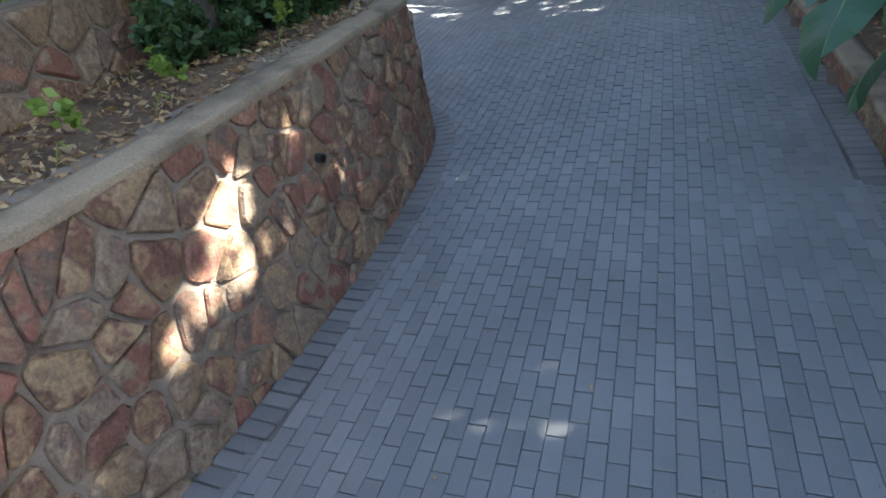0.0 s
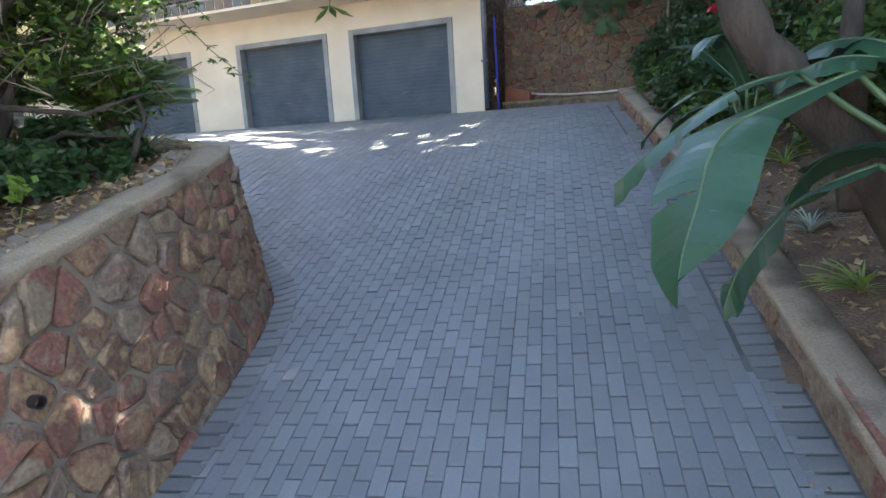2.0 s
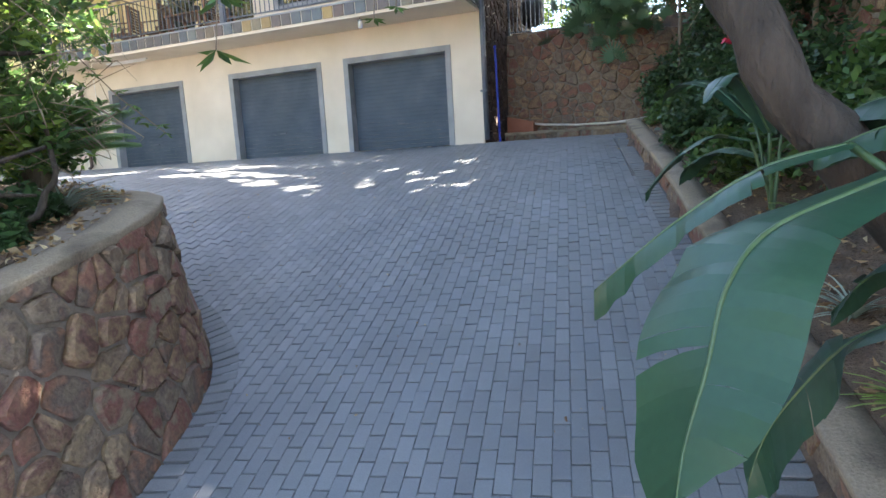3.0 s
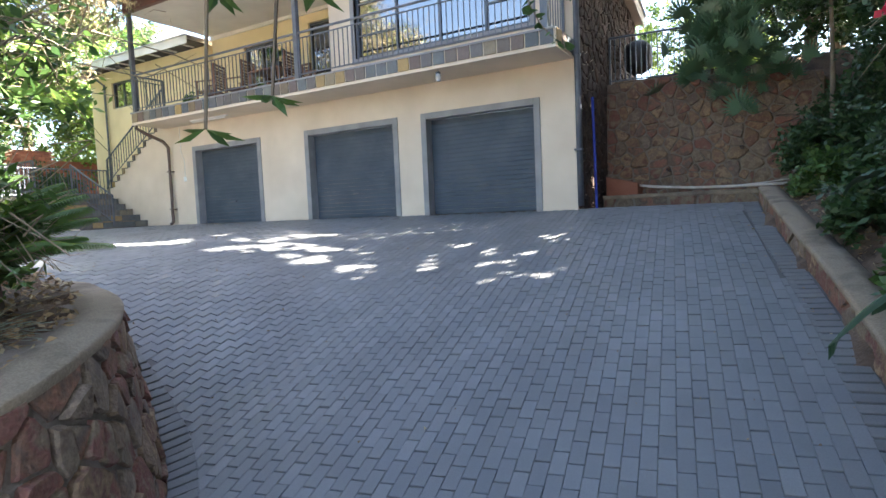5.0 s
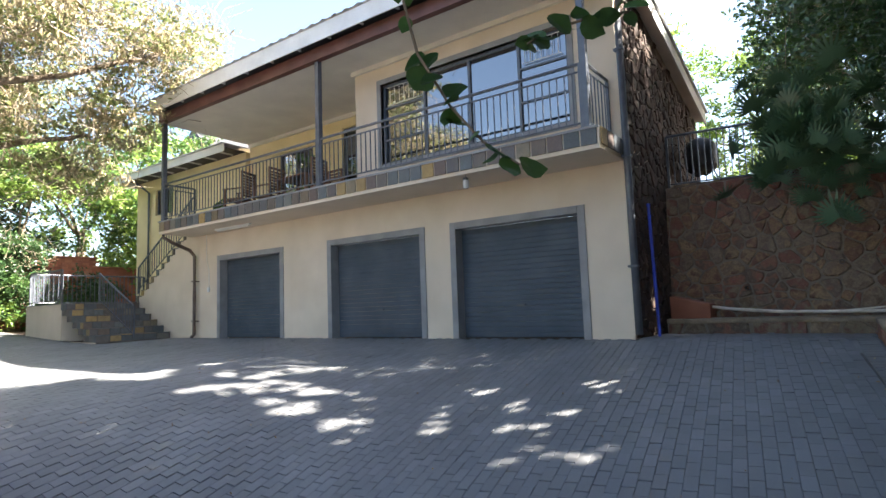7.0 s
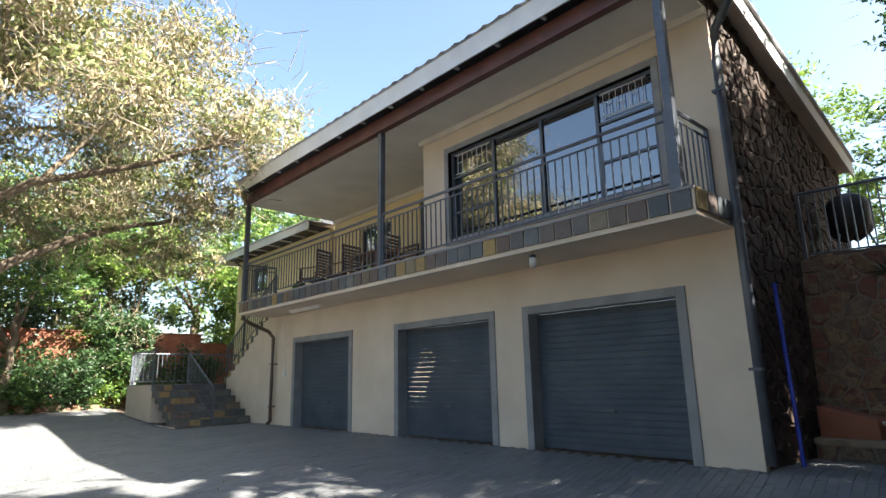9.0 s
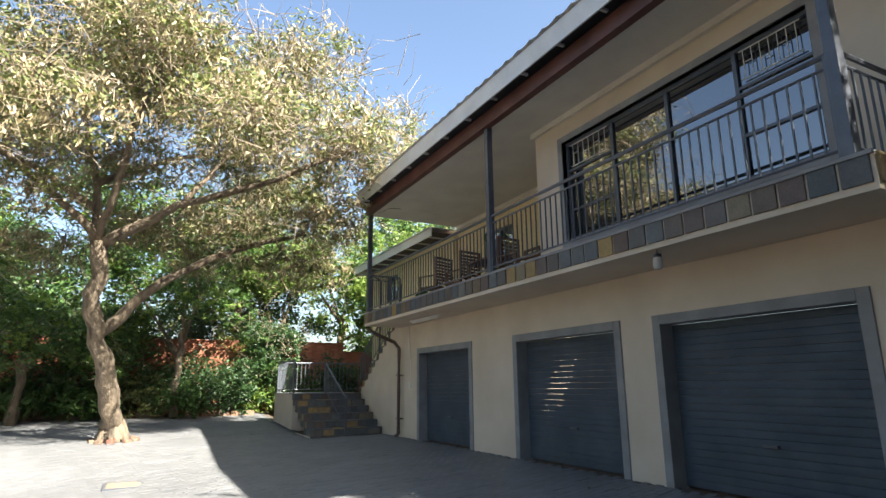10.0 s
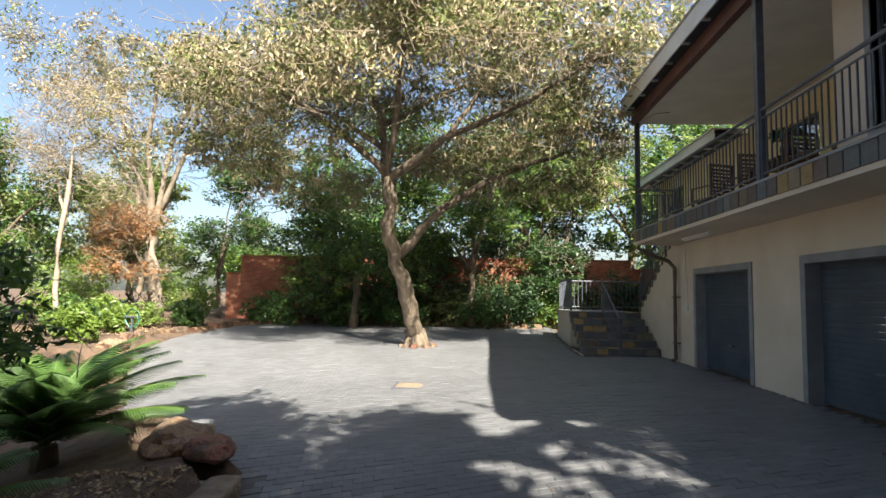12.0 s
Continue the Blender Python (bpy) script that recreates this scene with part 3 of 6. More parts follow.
# upper flight beside the house wall, climbing towards the verandah
_n2 = 11
_r2 = (FLOOR_Z - LZ) / _n2
_t2 = .27
for _i in range(_n2):
    _x0 = -14.15 + _i * _t2
    _st = tagged(empty("stair_step", (_x0, .5, LZ + _i * _r2)), "upper stair step edged with dark slate", "step", group="upper stairs")
    part("core", boxes((0, _t2 if _i < _n2 - 1 else .3, -.47, .6, -.25 if _i else 0, _r2 - .012)), M_CREAM, _st)
    slate_block(_st, -.012, _t2 + .01, -.5, .6, _r2 - .012, _r2 + .01)
    slate_block(_st, .0, .12, -.495, -.472, _r2 - .16, _r2 - .012)
_sb = bmesh.new()
_pts = [(-14.15, -.3), (-14.15, LZ)]
for _i in range(_n2):
    _pts += [(-14.15 + _i * _t2, LZ + (_i + 1) * _r2 - .18), (-14.15 + (_i + 1) * _t2, LZ + (_i + 1) * _r2 - .18)]
_pts = [p for p in _pts if p[0] <= -11.2] + [(-11.2, LZ + 10 * _r2), (-11.2, -.3)]
_f = [_sb.verts.new((x, .012, z)) for x, z in _pts]
_f2 = [_sb.verts.new((x, .2, z)) for x, z in _pts]
_sb.faces.new(_f)
_sb.faces.new(_f2[::-1])
for _i in range(len(_pts)):
    _j = (_i + 1) % len(_pts)
    _sb.faces.new((_f[_i], _f2[_i], _f2[_j], _f[_j]))
structure("wall_stair", _sb, M_CREAM, "stepped cream plaster wall below the upper stairs", "wall")
railing("stair_railing", (-14.1, .04, LZ + .25), (-11.25, .04, FLOOR_Z + .05), .75, .12, "steel stair railing climbing to the verandah", double=False)
railing("stair_railing", (LX + .05, -1.0, .05), (LX2 - .2, -1.0, LZ), .8, .14, "steel railing down the garden stairs", double=False)
railing("landing_railing", (-14.4, -1.8, LZ), (-16.5, -1.8, LZ), .9, .12, "weathered steel railing round the stair landing", double=False)
railing("landing_railing", (-16.5, -1.72, LZ), (-16.5, 1.4, LZ), .9, .12, "weathered steel railing round the stair landing", double=False)

# ---- drainpipes ----
_dp = tagged(empty("downpipe", (-11.02, -.1, 0)), "brown downpipe bending out under the balcony", "downpipe")
_b = bmesh.new()
tube(_b, [(-.15, -.72, 2.75), (-.15, -.74, 2.5), (-.08, -.55, 2.38), (0, -.12, 2.2), (.02, 0, 2.05), (.02, 0, 1), (.02, 0, .08), (.02, -.08, .02)], .045, 8)
part("pipe", _b, M_BROWNPIPE, _dp, smooth=True)
for _z in (.4, 1.4):
    part("bracket", boxes((-.04, .08, -.05, .1, _z, _z + .03)), M_BROWNPIPE, _dp)
_dp = tagged(empty("downpipe", (.07, -.04, 0)), "dark grey downpipe at the house corner", "downpipe")
_b = bmesh.new()
tube(_b, [(.3, -.1, 5.35), (.2, -.05, 5.2), (.02, 0, 5.0), (0, 0, 4.6), (0, 0, 2), (0, 0, .05)], .055, 8)
part("pipe", _b, M_STEEL, _dp, smooth=True)
for _z in (1.0, 2.6, 4.2):
    part("bracket", boxes((-.08, .06, -.06, .03, _z, _z + .03)), M_STEEL, _dp)
_dp = tagged(empty("downpipe", (-16.4, WY - .07, 0)), "dark downpipe on the wing wall", "downpipe")
_b = bmesh.new()
tube(_b, [(0, -.5, 5.1), (0, -.4, 4.95), (0, 0, 4.7), (0, 0, 2), (0, 0, .99)], .04, 8)
part("pipe", _b, M_STEEL, _dp, smooth=True)

# tube light and jar lamp under the balcony
_l = tagged(empty("tube_light", (-8.95, -.4, SLAB_B)), "white fluorescent batten light under the balcony, unlit", "light fitting")
part("base", boxes((-.66, .66, -.035, .035, -.035, -.002), bevel=.004), M_WHITE, _l)
_b = bmesh.new()
tube(_b, [(-.6, 0, -.055), (.6, 0, -.055)], .016, 8)
part("lamp", _b, M_WHITE, _l)
_l = tagged(empty("lantern", (-2.2, -.85, SLAB_B + .09)), "small glass jar lantern hanging from a hook", "lantern")
_b = bmesh.new()
tube(_b, [(.05, 0, -.002), (.06, 0, -.05), (0, 0, -.09), (0, 0, -.13)], .008, 6)
part("hook", _b, M_BLACK, _l)
_b = bmesh.new()
tube(_b, [(0, 0, -.13), (0, 0, -.135), (0, 0, -.17)], [.03, .045, .045], 10)
part("cap", _b, M_BLACK, _l)
_b = bmesh.new()
tube(_b, [(0, 0, -.17), (0, 0, -.19), (0, 0, -.28), (0, 0, -.3)], [.04, .05, .05, .035], 10)
part("jar", _b, M_JAR, _l, smooth=True)


# ---- stone walls ----
def clip_cell(poly, cx, cy, px, py):
    """Keep the side of poly that is nearer to (cx, cy) than to (px, py)."""
    mx, my, nx, ny = (cx + px) / 2, (cy + py) / 2, px - cx, py - cy
    out = []
    for i in range(len(poly)):
        a, b = poly[i], poly[(i + 1) % len(poly)]
        da = (a[0] - mx) * nx + (a[1] - my) * ny
        db = (b[0] - mx) * nx + (b[1] - my) * ny
        if da <= 0:
            out.append(a)
        if (da < 0) != (db < 0) and abs(da - db) > 1e-9:
            t = da / (da - db)
            out.append((a[0] + (b[0] - a[0]) * t, a[1] + (b[1] - a[1]) * t))
    return out


def stone_cells(W, H, size, rng, squash=.75, jitter=.62):
    """Irregular cells that fill a W x H rectangle."""
    nx, ny = max(1, int(W / size)), max(1, int(H / (size * squash)))
    pts = []
    for j in range(ny):
        for i in range(nx):
            pts.append(((i + .5 + (.25 if j % 2 else -.25) + rng.uniform(-jitter, jitter)) * W / nx, (j + .5 + rng.uniform(-jitter, jitter)) * H / ny))
    pts = [p for p in pts if rng.random() > .2]
    cells = []
    r = size * 3.2
    for k, (x, y) in enumerate(pts):
        poly = [(0, 0), (W, 0), (W, H), (0, H)]
        near = sorted((q for q in pts if q != (x, y) and abs(q[0] - x) < r and abs(q[1] - y) < r), key=lambda q: (q[0] - x) ** 2 + (q[1] - y) ** 2)
        for q in near[:22]:
            poly = clip_cell(poly, x, y, *q)
            if len(poly) < 3:
                break
        if len(poly) >= 3:
            cells.append(poly)
    return cells


def stone_mesh(poly, place, gap, proud, rng):
    """One stone: rounded outline, bevelled and bulging, laid on a surface by place(u, v, depth)."""
    cx = sum(p[0] for p in poly) / len(poly)
    cy = sum(p[1] for p in poly) / len(poly)
    ring = []
    for i in range(len(poly)):
        a, b = poly[i], poly[(i + 1) % len(poly)]
        if math.hypot(a[0] - b[0], a[1] - b[1]) < gap:
            continue
        for t in (.1, .5, .9):
            q = rng.uniform(.94, 1.04) if t == .5 else rng.uniform(.92, 1.0)
            x, y = a[0] + (b[0] - a[0]) * t, a[1] + (b[1] - a[1]) * t
            ring.append((cx + (x - cx) * q, cy + (y - cy) * q))
    if len(ring) < 5:
        return None
    rad = sum(math.hypot(p[0] - cx, p[1] - cy) for p in ring) / len(ring)
    if rad < gap * 1.6:
        return None
    s1 = 1 - gap / rad * rng.uniform(.7, 1.5)
    s2 = s1 * rng.uniform(.80, .92)
    d = proud * rng.uniform(.5, 1.25)
    tx, ty = rng.uniform(-.35, .35), rng.uniform(-.35, .35)
    n = len(ring)
    vs = [place(cx + (x - cx) * s1, cy + (y - cy) * s1, -.02) for x, y in ring]
    vs += [place(cx + (x - cx) * s1 * .97, cy + (y - cy) * s1 * .97, d * (.6 + rng.uniform(-.15, .15))) for x, y in ring]
    vs += [place(cx + (x - cx) * s2, cy + (y - cy) * s2, d * (1 + tx * (x - cx) / rad + ty * (y - cy) / rad)) for x, y in ring]
    vs.append(place(cx + rng.uniform(-.1, .1) * rad, cy + rng.uniform(-.1, .1) * rad, d * rng.uniform(1.0, 1.2)))
    fs = []
    for i in range(n):
        j = (i + 1) % n
        fs += [(i, j, n + j, n + i), (n + i, n + j, 2 * n + j, 2 * n + i), (2 * n + i, 2 * n + j, 3 * n)]
    return vs, fs


def face_stones(parent, W, H, size, place, seed, singles, gap=.018, proud=.05, squash=.75, mats=None, keep=None):
    """Stones of one wall face; singles(u, v) tells which are objects of their own, the rest are joined."""
    rng = random.Random(seed)
    jv, jf = [], []
    count = 0
    for poly in stone_cells(W, H, size, rng, squash):
        got = stone_mesh(poly, place, gap, proud, rng)
        if not got:
            continue
        vs, fs = got
        u = sum(p[0] for p in poly) / len(poly)
        if keep and not all(keep(p[0], p[1]) for p in poly):
            continue
        if singles(u, 0) and count < 300:
            child(raw("stone", vs, fs, mats[0] if mats else M_STONE), parent)
            count += 1
        else:
            o = len(jv)
            jv += vs
            jf += [tuple(i + o for i in f) for f in fs]
    if jf:
        tagged(child(raw("stones", jv, jf, mats[1] if mats else M_STONES), parent), kind="stuff")


def polyline(pts):
    """Length-parametrised smooth line through pts in the plan."""
    P = [Vector((p[0], p[1])) for p in pts]
    dense = []
    for i in range(len(P) - 1):
        a, b, c, d = P[max(i - 1, 0)], P[i], P[i + 1], P[min(i + 2, len(P) - 1)]
        for k in range(8):
            t = k / 8
            dense.append(.5 * ((2 * b) + (c - a) * t + (2 * a - 5 * b + 4 * c - d) * t * t + (3 * b - a - 3 * c + d) * t ** 3))
    dense.append(P[-1])
    acc = [0.0]
    for p, q in zip(dense, dense[1:]):
        acc.append(acc[-1] + (q - p).length)

    def at(s):
        s = min(max(s, 0), acc[-1])
        i = max(0, min(len(acc) - 2, int(np.searchsorted(acc, s)) - 1))
        t = (s - acc[i]) / max(1e-6, acc[i + 1] - acc[i])
        p = dense[i].lerp(dense[i + 1], t)
        lo, hi = max(0, i - 2), min(len(dense) - 1, i + 3)
        tan = (dense[hi] - dense[lo]).normalized()
        return p, tan
    return at, acc[-1]


def stone_wall(name, line, foot, top, batter, thick, size, seed, singles, label, side=1, gap=.018, proud=.05, coping=.0, cope_w=.32):
    """A stone-faced wall along a line; side=1 faces to the right of the way it runs."""
    at, L = polyline(line)

    def surf(u, v, d):
        p, tan = at(u)
        nrm = Vector((tan.y, -tan.x)) * side
        z0, z1 = foot(p.x, p.y), top(p.x, p.y)
        z = z0 + (z1 - z0) * v
        q = p - nrm * (batter * v * max(0, z1 - z0)) + nrm * d
        return Vector((q.x, q.y, z))
    nu, nv = max(2, int(L / .2)), 4
    vs, fs = [], []
    for i in range(nu + 1):
        u = L * i / nu
        for j in range(nv + 1):
            vs.append(surf(u, j / nv, 0))
        vs.append(surf(u, 1, -thick))
        vs.append(surf(u, 0, -thick - .1))
    m = nv + 3
    for i in range(nu):
        for j in range(m - 1):
            fs.append((i * m + j, (i + 1) * m + j, (i + 1) * m + j + 1, i * m + j + 1))
    fs.append(tuple(range(m)))
    fs.append(tuple(nu * m + k for k in range(m))[::-1])
    w = raw(name, vs, fs, M_MORTAR)
    tagged(w, label, "stone wall", kind="structure")
    hs = [top(*at(L * i / 20)[0]) - foot(*at(L * i / 20)[0]) for i in range(21)]
    H = max(hs)
    face_stones(w, L, H, size, lambda u, v, d: surf(u, v / H, d), seed, singles, gap, proud)
    if coping:
        vs, fs = [], []
        prof = [(.035, -.03), (.045, .03), (.02, coping), (-cope_w * .5, coping + .012), (-cope_w, coping - .01), (-cope_w - .01, -.05)]
        for i in range(nu + 1):
            u = L * i / nu
            for d, z in prof:
                wob = .012 * noise.noise((u * 2.3, d * 9, seed))
                vs.append(surf(u, 1, d + wob) + Vector((0, 0, z + wob)))
        k = len(prof)
        for i in range(nu):
            for j in range(k - 1):
                fs.append((i * k + j, (i + 1) * k + j, (i + 1) * k + j + 1, i * k + j + 1))
        c = raw("coping", vs, fs, M_COPING, smooth=True)
        tagged(child(c, w), "rough concrete coping")
    return w


stone_wall("wall_left_stone", WALL_LINE, lambda x, y: paved_z(x, y) - .06, lambda x, y: max(wall_top_z(y) - .05, paved_z(x, y) + .02), .17, .5, .215, 3,
           lambda u, v: 3.4 < u < 9.3, "retaining wall of brown and red field stones with concrete coping", side=1, gap=.012, proud=.04, coping=.04, cope_w=.26)

# low stone kerb on the other side
_kl = [(kerb_x(y), y) for y in (-16, -13, -10, -8, -6, -4, -2.6, -1.4, -.4, .3)]
stone_wall("kerb_right", _kl, lambda x, y: drive_z(y) - .05, lambda x, y: drive_z(y) + .2, .05, .22, .2, 5, lambda u, v: 3 < u < 14, "low stone kerb with concrete top beside the driveway", side=-1, gap=.014, proud=.025, coping=.04, cope_w=.22)

# ledge and tall retaining wall beyond the garage corner
stone_wall("ledge_stone", [(2.95, 1.32), (1.6, 1.32), (.1, 1.32)], lambda x, y: -.06, lambda x, y: .17, .0, .6, .24, 6, lambda u, v: True, "low stone ledge below the retaining wall", side=1 * -1, gap=.014, proud=.03, coping=.04, cope_w=.62)
stone_wall("wall_back_stone", [(3.7, 1.95), (2.4, 1.95), (1.2, 1.95), (.02, 1.95)], lambda x, y: -.05, lambda x, y: 2.45 - .12 * max(0, x - 1.5), .06, .6, .22, 7, lambda u, v: True, "tall retaining wall of reddish field stones", side=-1, gap=.009, proud=.03)
# upper garden wall on the bank
_bl = [(kerb_x(y) + 1.75, y) for y in (-15, -12, -9, -6, -3, 0, 1.9)]
stone_wall("wall_bank_stone", _bl, lambda x, y: drive_z(min(y, .3)) + .5, lambda x, y: drive_z(min(y, .3)) + 3.1, .05, .6, .34, 8, lambda u, v: 3 < u < 12, "high bank wall of brown stones behind the planting", side=-1, gap=.011, proud=.035)
# second terrace wall above the bed
stone_wall("wall_terrace_stone", [(-.35, -15.5), (-.55, -13.0), (-.85, -11.4), (-1.35, -10.0), (-2.0, -9.0)], lambda x, y: bed_z(x, y) - .05, lambda x, y: bed_z(x, y) + .62, .1, .3, .24, 9, lambda u, v: True, "low terrace wall of orange brown stones in the bed", side=1, gap=.010, proud=.04)
# cladding of the house flank
_side = empty("stone_cladding", (0, 0, 0))
tagged(_side, "dark brown stone cladding on the house flank", "cladding", kind="structure")
face_stones(_side, 4.95, 5.8, .24, lambda u, v, d: Vector((d, .05 + u, -.1 + v)), 10, lambda u, v: u < 3.2, gap=.009, proud=.028, squash=.45, mats=(M_CLAD, M_CLADS), keep=lambda u, v: v - .1 < verge_z(u + .05) - .14)


# ---- plants ----
M_DARKBARK = mat("dark_bark", [(.035, .027, .021), (.065, .05, .038), (.025, .02, .016)], scale=5, fine=30, rough=.95, bump=1.0, stretch=(1, 1, .3), dist=.03)
# openings in the canopy where the sun comes through: a lit spot and the width of the beam
BEAMS = [(-3.45, -4.1, -0.4, 0.3), (-2.8, -4.0, -0.52, 0.27), (-2.07, -3.95, -0.64, 0.22), (-1.58, -4.0, -0.7, 0.16),
         (-2.75, -3.55, -0.46, 0.25), (-2.29, -3.3, -0.5, 0.17), (-0.95, -3.1, -0.57, 0.16), (-0.96, -3.6, -0.67, 0.18),
         (-0.41, -2.95, -0.54, 0.17), (-0.01, -3.5, -0.65, 0.19), (0.5, -3.95, -0.75, 0.2), (0.75, -3.8, -0.73, 0.15),
         (-1.0, -2.6, -0.47, 0.15), (0.13, -2.15, -0.38, 0.13), (0.42, -2.4, -0.42, 0.1), (0.32, -1.5, -0.26, 0.1),
         (-1.9, -3.65, -0.6, 0.14), (0.7, -11.62, -1.8, 0.24), (0.7, -11.66, -2.0, 0.28), (0.72, -11.7, -2.2, 0.22), (0.6, -10.9, -1.5, 0.1), (0.6, -10.6, -1.9, 0.09), (0.55, -10.2, -1.6, 0.08), (0.62, -11.2, -2.0, 0.12), (0.5, -9.9, -1.9, 0.08),
         (-4.2, -9.2, 0.4, 0.9), (-4.3, -8.6, 0.2, 0.6), (-3.9, -9.6, 0.5, 0.7),
         (-3.3, -3.4, -0.4, 0.2), (0.2, -3.05, -0.6, 0.12), (-4.0, -4.35, -0.33, 0.2), (-4.4, -3.7, -0.25, 0.2), (-4.9, -4.15, -0.24, 0.22),
         (-5.5, -4.3, -0.25, 0.5), (-6.2, -4.5, -0.27, 0.6), (-7.0, -4.5, -0.26, 0.7), (-7.9, -4.5, -0.26, 0.8), (-5.6, -3.6, -0.2, 0.35), (-3.5, -3.9, -0.38, 0.22), (-3.8, -3.4, -0.3, 0.18), (-0.9, -8.9, 0.5, 0.35), (-1.2, -8.4, 0.6, 0.4), (-1.5, -8.2, 0.3, 0.5)]


def leaf_cloud(name, clumps, length, width, material, parent, seed, droop=.3, shell=.5, label=""):
    """Many small folded leaves scattered through ellipsoid clumps (x, y, z, rx, ry, rz, count), in one mesh."""
    rng = np.random.default_rng(seed)
    P = []
    for x, y, z, rx, ry, rz, n in clumps:
        d = rng.normal(size=(n, 3))
        d /= np.linalg.norm(d, axis=1)[:, None]
        r = rng.random(n) ** (1 / (3 + 2 * shell))
        # knots of leaves within the clump leave gaps between them
        k = max(3, n // 34)
        kc = rng.normal(size=(k, 3))
        kc /= np.linalg.norm(kc, axis=1)[:, None]
        kc *= (rng.random(k) ** .45)[:, None]
        pick = rng.integers(0, k, n)
        q = kc[pick] * .95 + rng.normal(size=(n, 3)) * .1
        use = rng.random(n) < .12
        q[use] = (d * r[:, None])[use]
        P.append(q * np.array([rx, ry, rz]) + np.array([x, y, z]))
    P = np.concatenate(P)
    if P[:, 0].max() > 3:
        way = np.array(SUN)
        gaps = []
        gust = random.Random(17)
        for gx, gy, gz, gr in BEAMS:
            for _ in range(4):
                gaps.append((gx + gust.gauss(0, .8) * gr, gy + gust.gauss(0, .6) * gr, gz, gr * gust.uniform(.3, .75)))
        for gx, gy, gz, gr in gaps:
            rel = P - np.array([gx, gy, gz])
            off = np.linalg.norm(rel - (rel @ way)[:, None] * way, axis=1)
            P = P[off > gr * rng.uniform(.55, 1.2, len(P))]
    n = len(P)
    a = rng.normal(size=(n, 3))
    a[:, 2] = a[:, 2] * .6 - droop
    a /= np.linalg.norm(a, axis=1)[:, None]
    b = np.cross(a, rng.normal(size=(n, 3)))
    b /= np.linalg.norm(b, axis=1)[:, None]
    s = rng.uniform(.6, 1.35, n)[:, None]
    L, W = a * s * length / 2, b * s * width / 2
    V = np.stack([P - L, P + W - L * .1, P + L, P - W - L * .1], 1).reshape(-1, 3)
    me = bpy.data.meshes.new(name)
    me.vertices.add(len(V))
    me.vertices.foreach_set("co", V.astype(np.float32).ravel())
    me.loops.add(n * 4)
    me.loops.foreach_set("vertex_index", np.arange(n * 4, dtype=np.int32))
    me.polygons.add(n)
    me.polygons.foreach_set("loop_start", np.arange(0, n * 4, 4, dtype=np.int32))
    me.update(calc_edges=True)
    me.materials.append(material)
    ob = new(name, me)
    if parent:
        child(ob, parent)
    tagged(ob, label, kind="stuff")
    return ob


def twig_cloud(name, clumps, parent, material, seed, length=.7, rad=.008):
    """Thin bare twigs through the clumps, in one mesh."""
    rng = random.Random(seed)
    vs, fs = [], []
    for x, y, z, rx, ry, rz, n in clumps:
        for _ in range(n):
            p = Vector((x + rng.gauss(0, .45) * rx, y + rng.gauss(0, .45) * ry, z + rng.gauss(0, .45) * rz))
            d = Vector((rng.gauss(0, 1), rng.gauss(0, 1), rng.gauss(.1, .6))).normalized() * length * rng.uniform(.5, 1.5)
            bend = Vector((rng.gauss(0, .12), rng.gauss(0, .12), rng.gauss(-.05, .12)))
            side = d.cross(Vector((.3, .2, 1))).normalized()
            up = side.cross(d).normalized()
            o = len(vs)
            for q, r in ((p, rad), (p + d * .5 + bend, rad * .7), (p + d, rad * .25)):
                vs += [q + side * r, q - side * r * .5 + up * r * .87, q - side * r * .5 - up * r * .87]
            for i in (0, 3):
                for j in range(3):
                    fs.append((o + i + j, o + i + (j + 1) % 3, o + i + 3 + (j + 1) % 3, o + i + 3 + j))
    return tagged(child(raw(name, vs, fs, material), parent), kind="stuff")


def limb(parent, name, pts, r0, r1, material, seed=0, seg=8, wob=.3):
    rng = random.Random(seed)
    P = [Vector(p) for p in pts]
    out = []
    for i in range(len(P) - 1):
        for k in range(4):
            q = P[i].lerp(P[i + 1], k / 4)
            if out:
                q = q + Vector((rng.gauss(0, wob), rng.gauss(0, wob), rng.gauss(0, wob * .7))) * r0 * .7
            out.append(q)
    out.append(P[-1])
    n = len(out) - 1
    bm = bmesh.new()
    tube(bm, out, [(r0 + (r1 - r0) * (i / n) ** .8) * rng.uniform(.9, 1.1) for i in range(n + 1)], seg)
    return child(part(name, bm, material, smooth=True), parent)


def fill(cs, n):
    """Spread n leaves over clumps by their size."""
    tot = sum(c[3] * c[4] * c[5] for c in cs)
    return [(*c[:6], max(20, int(n * c[3] * c[4] * c[5] / tot))) for c in cs]


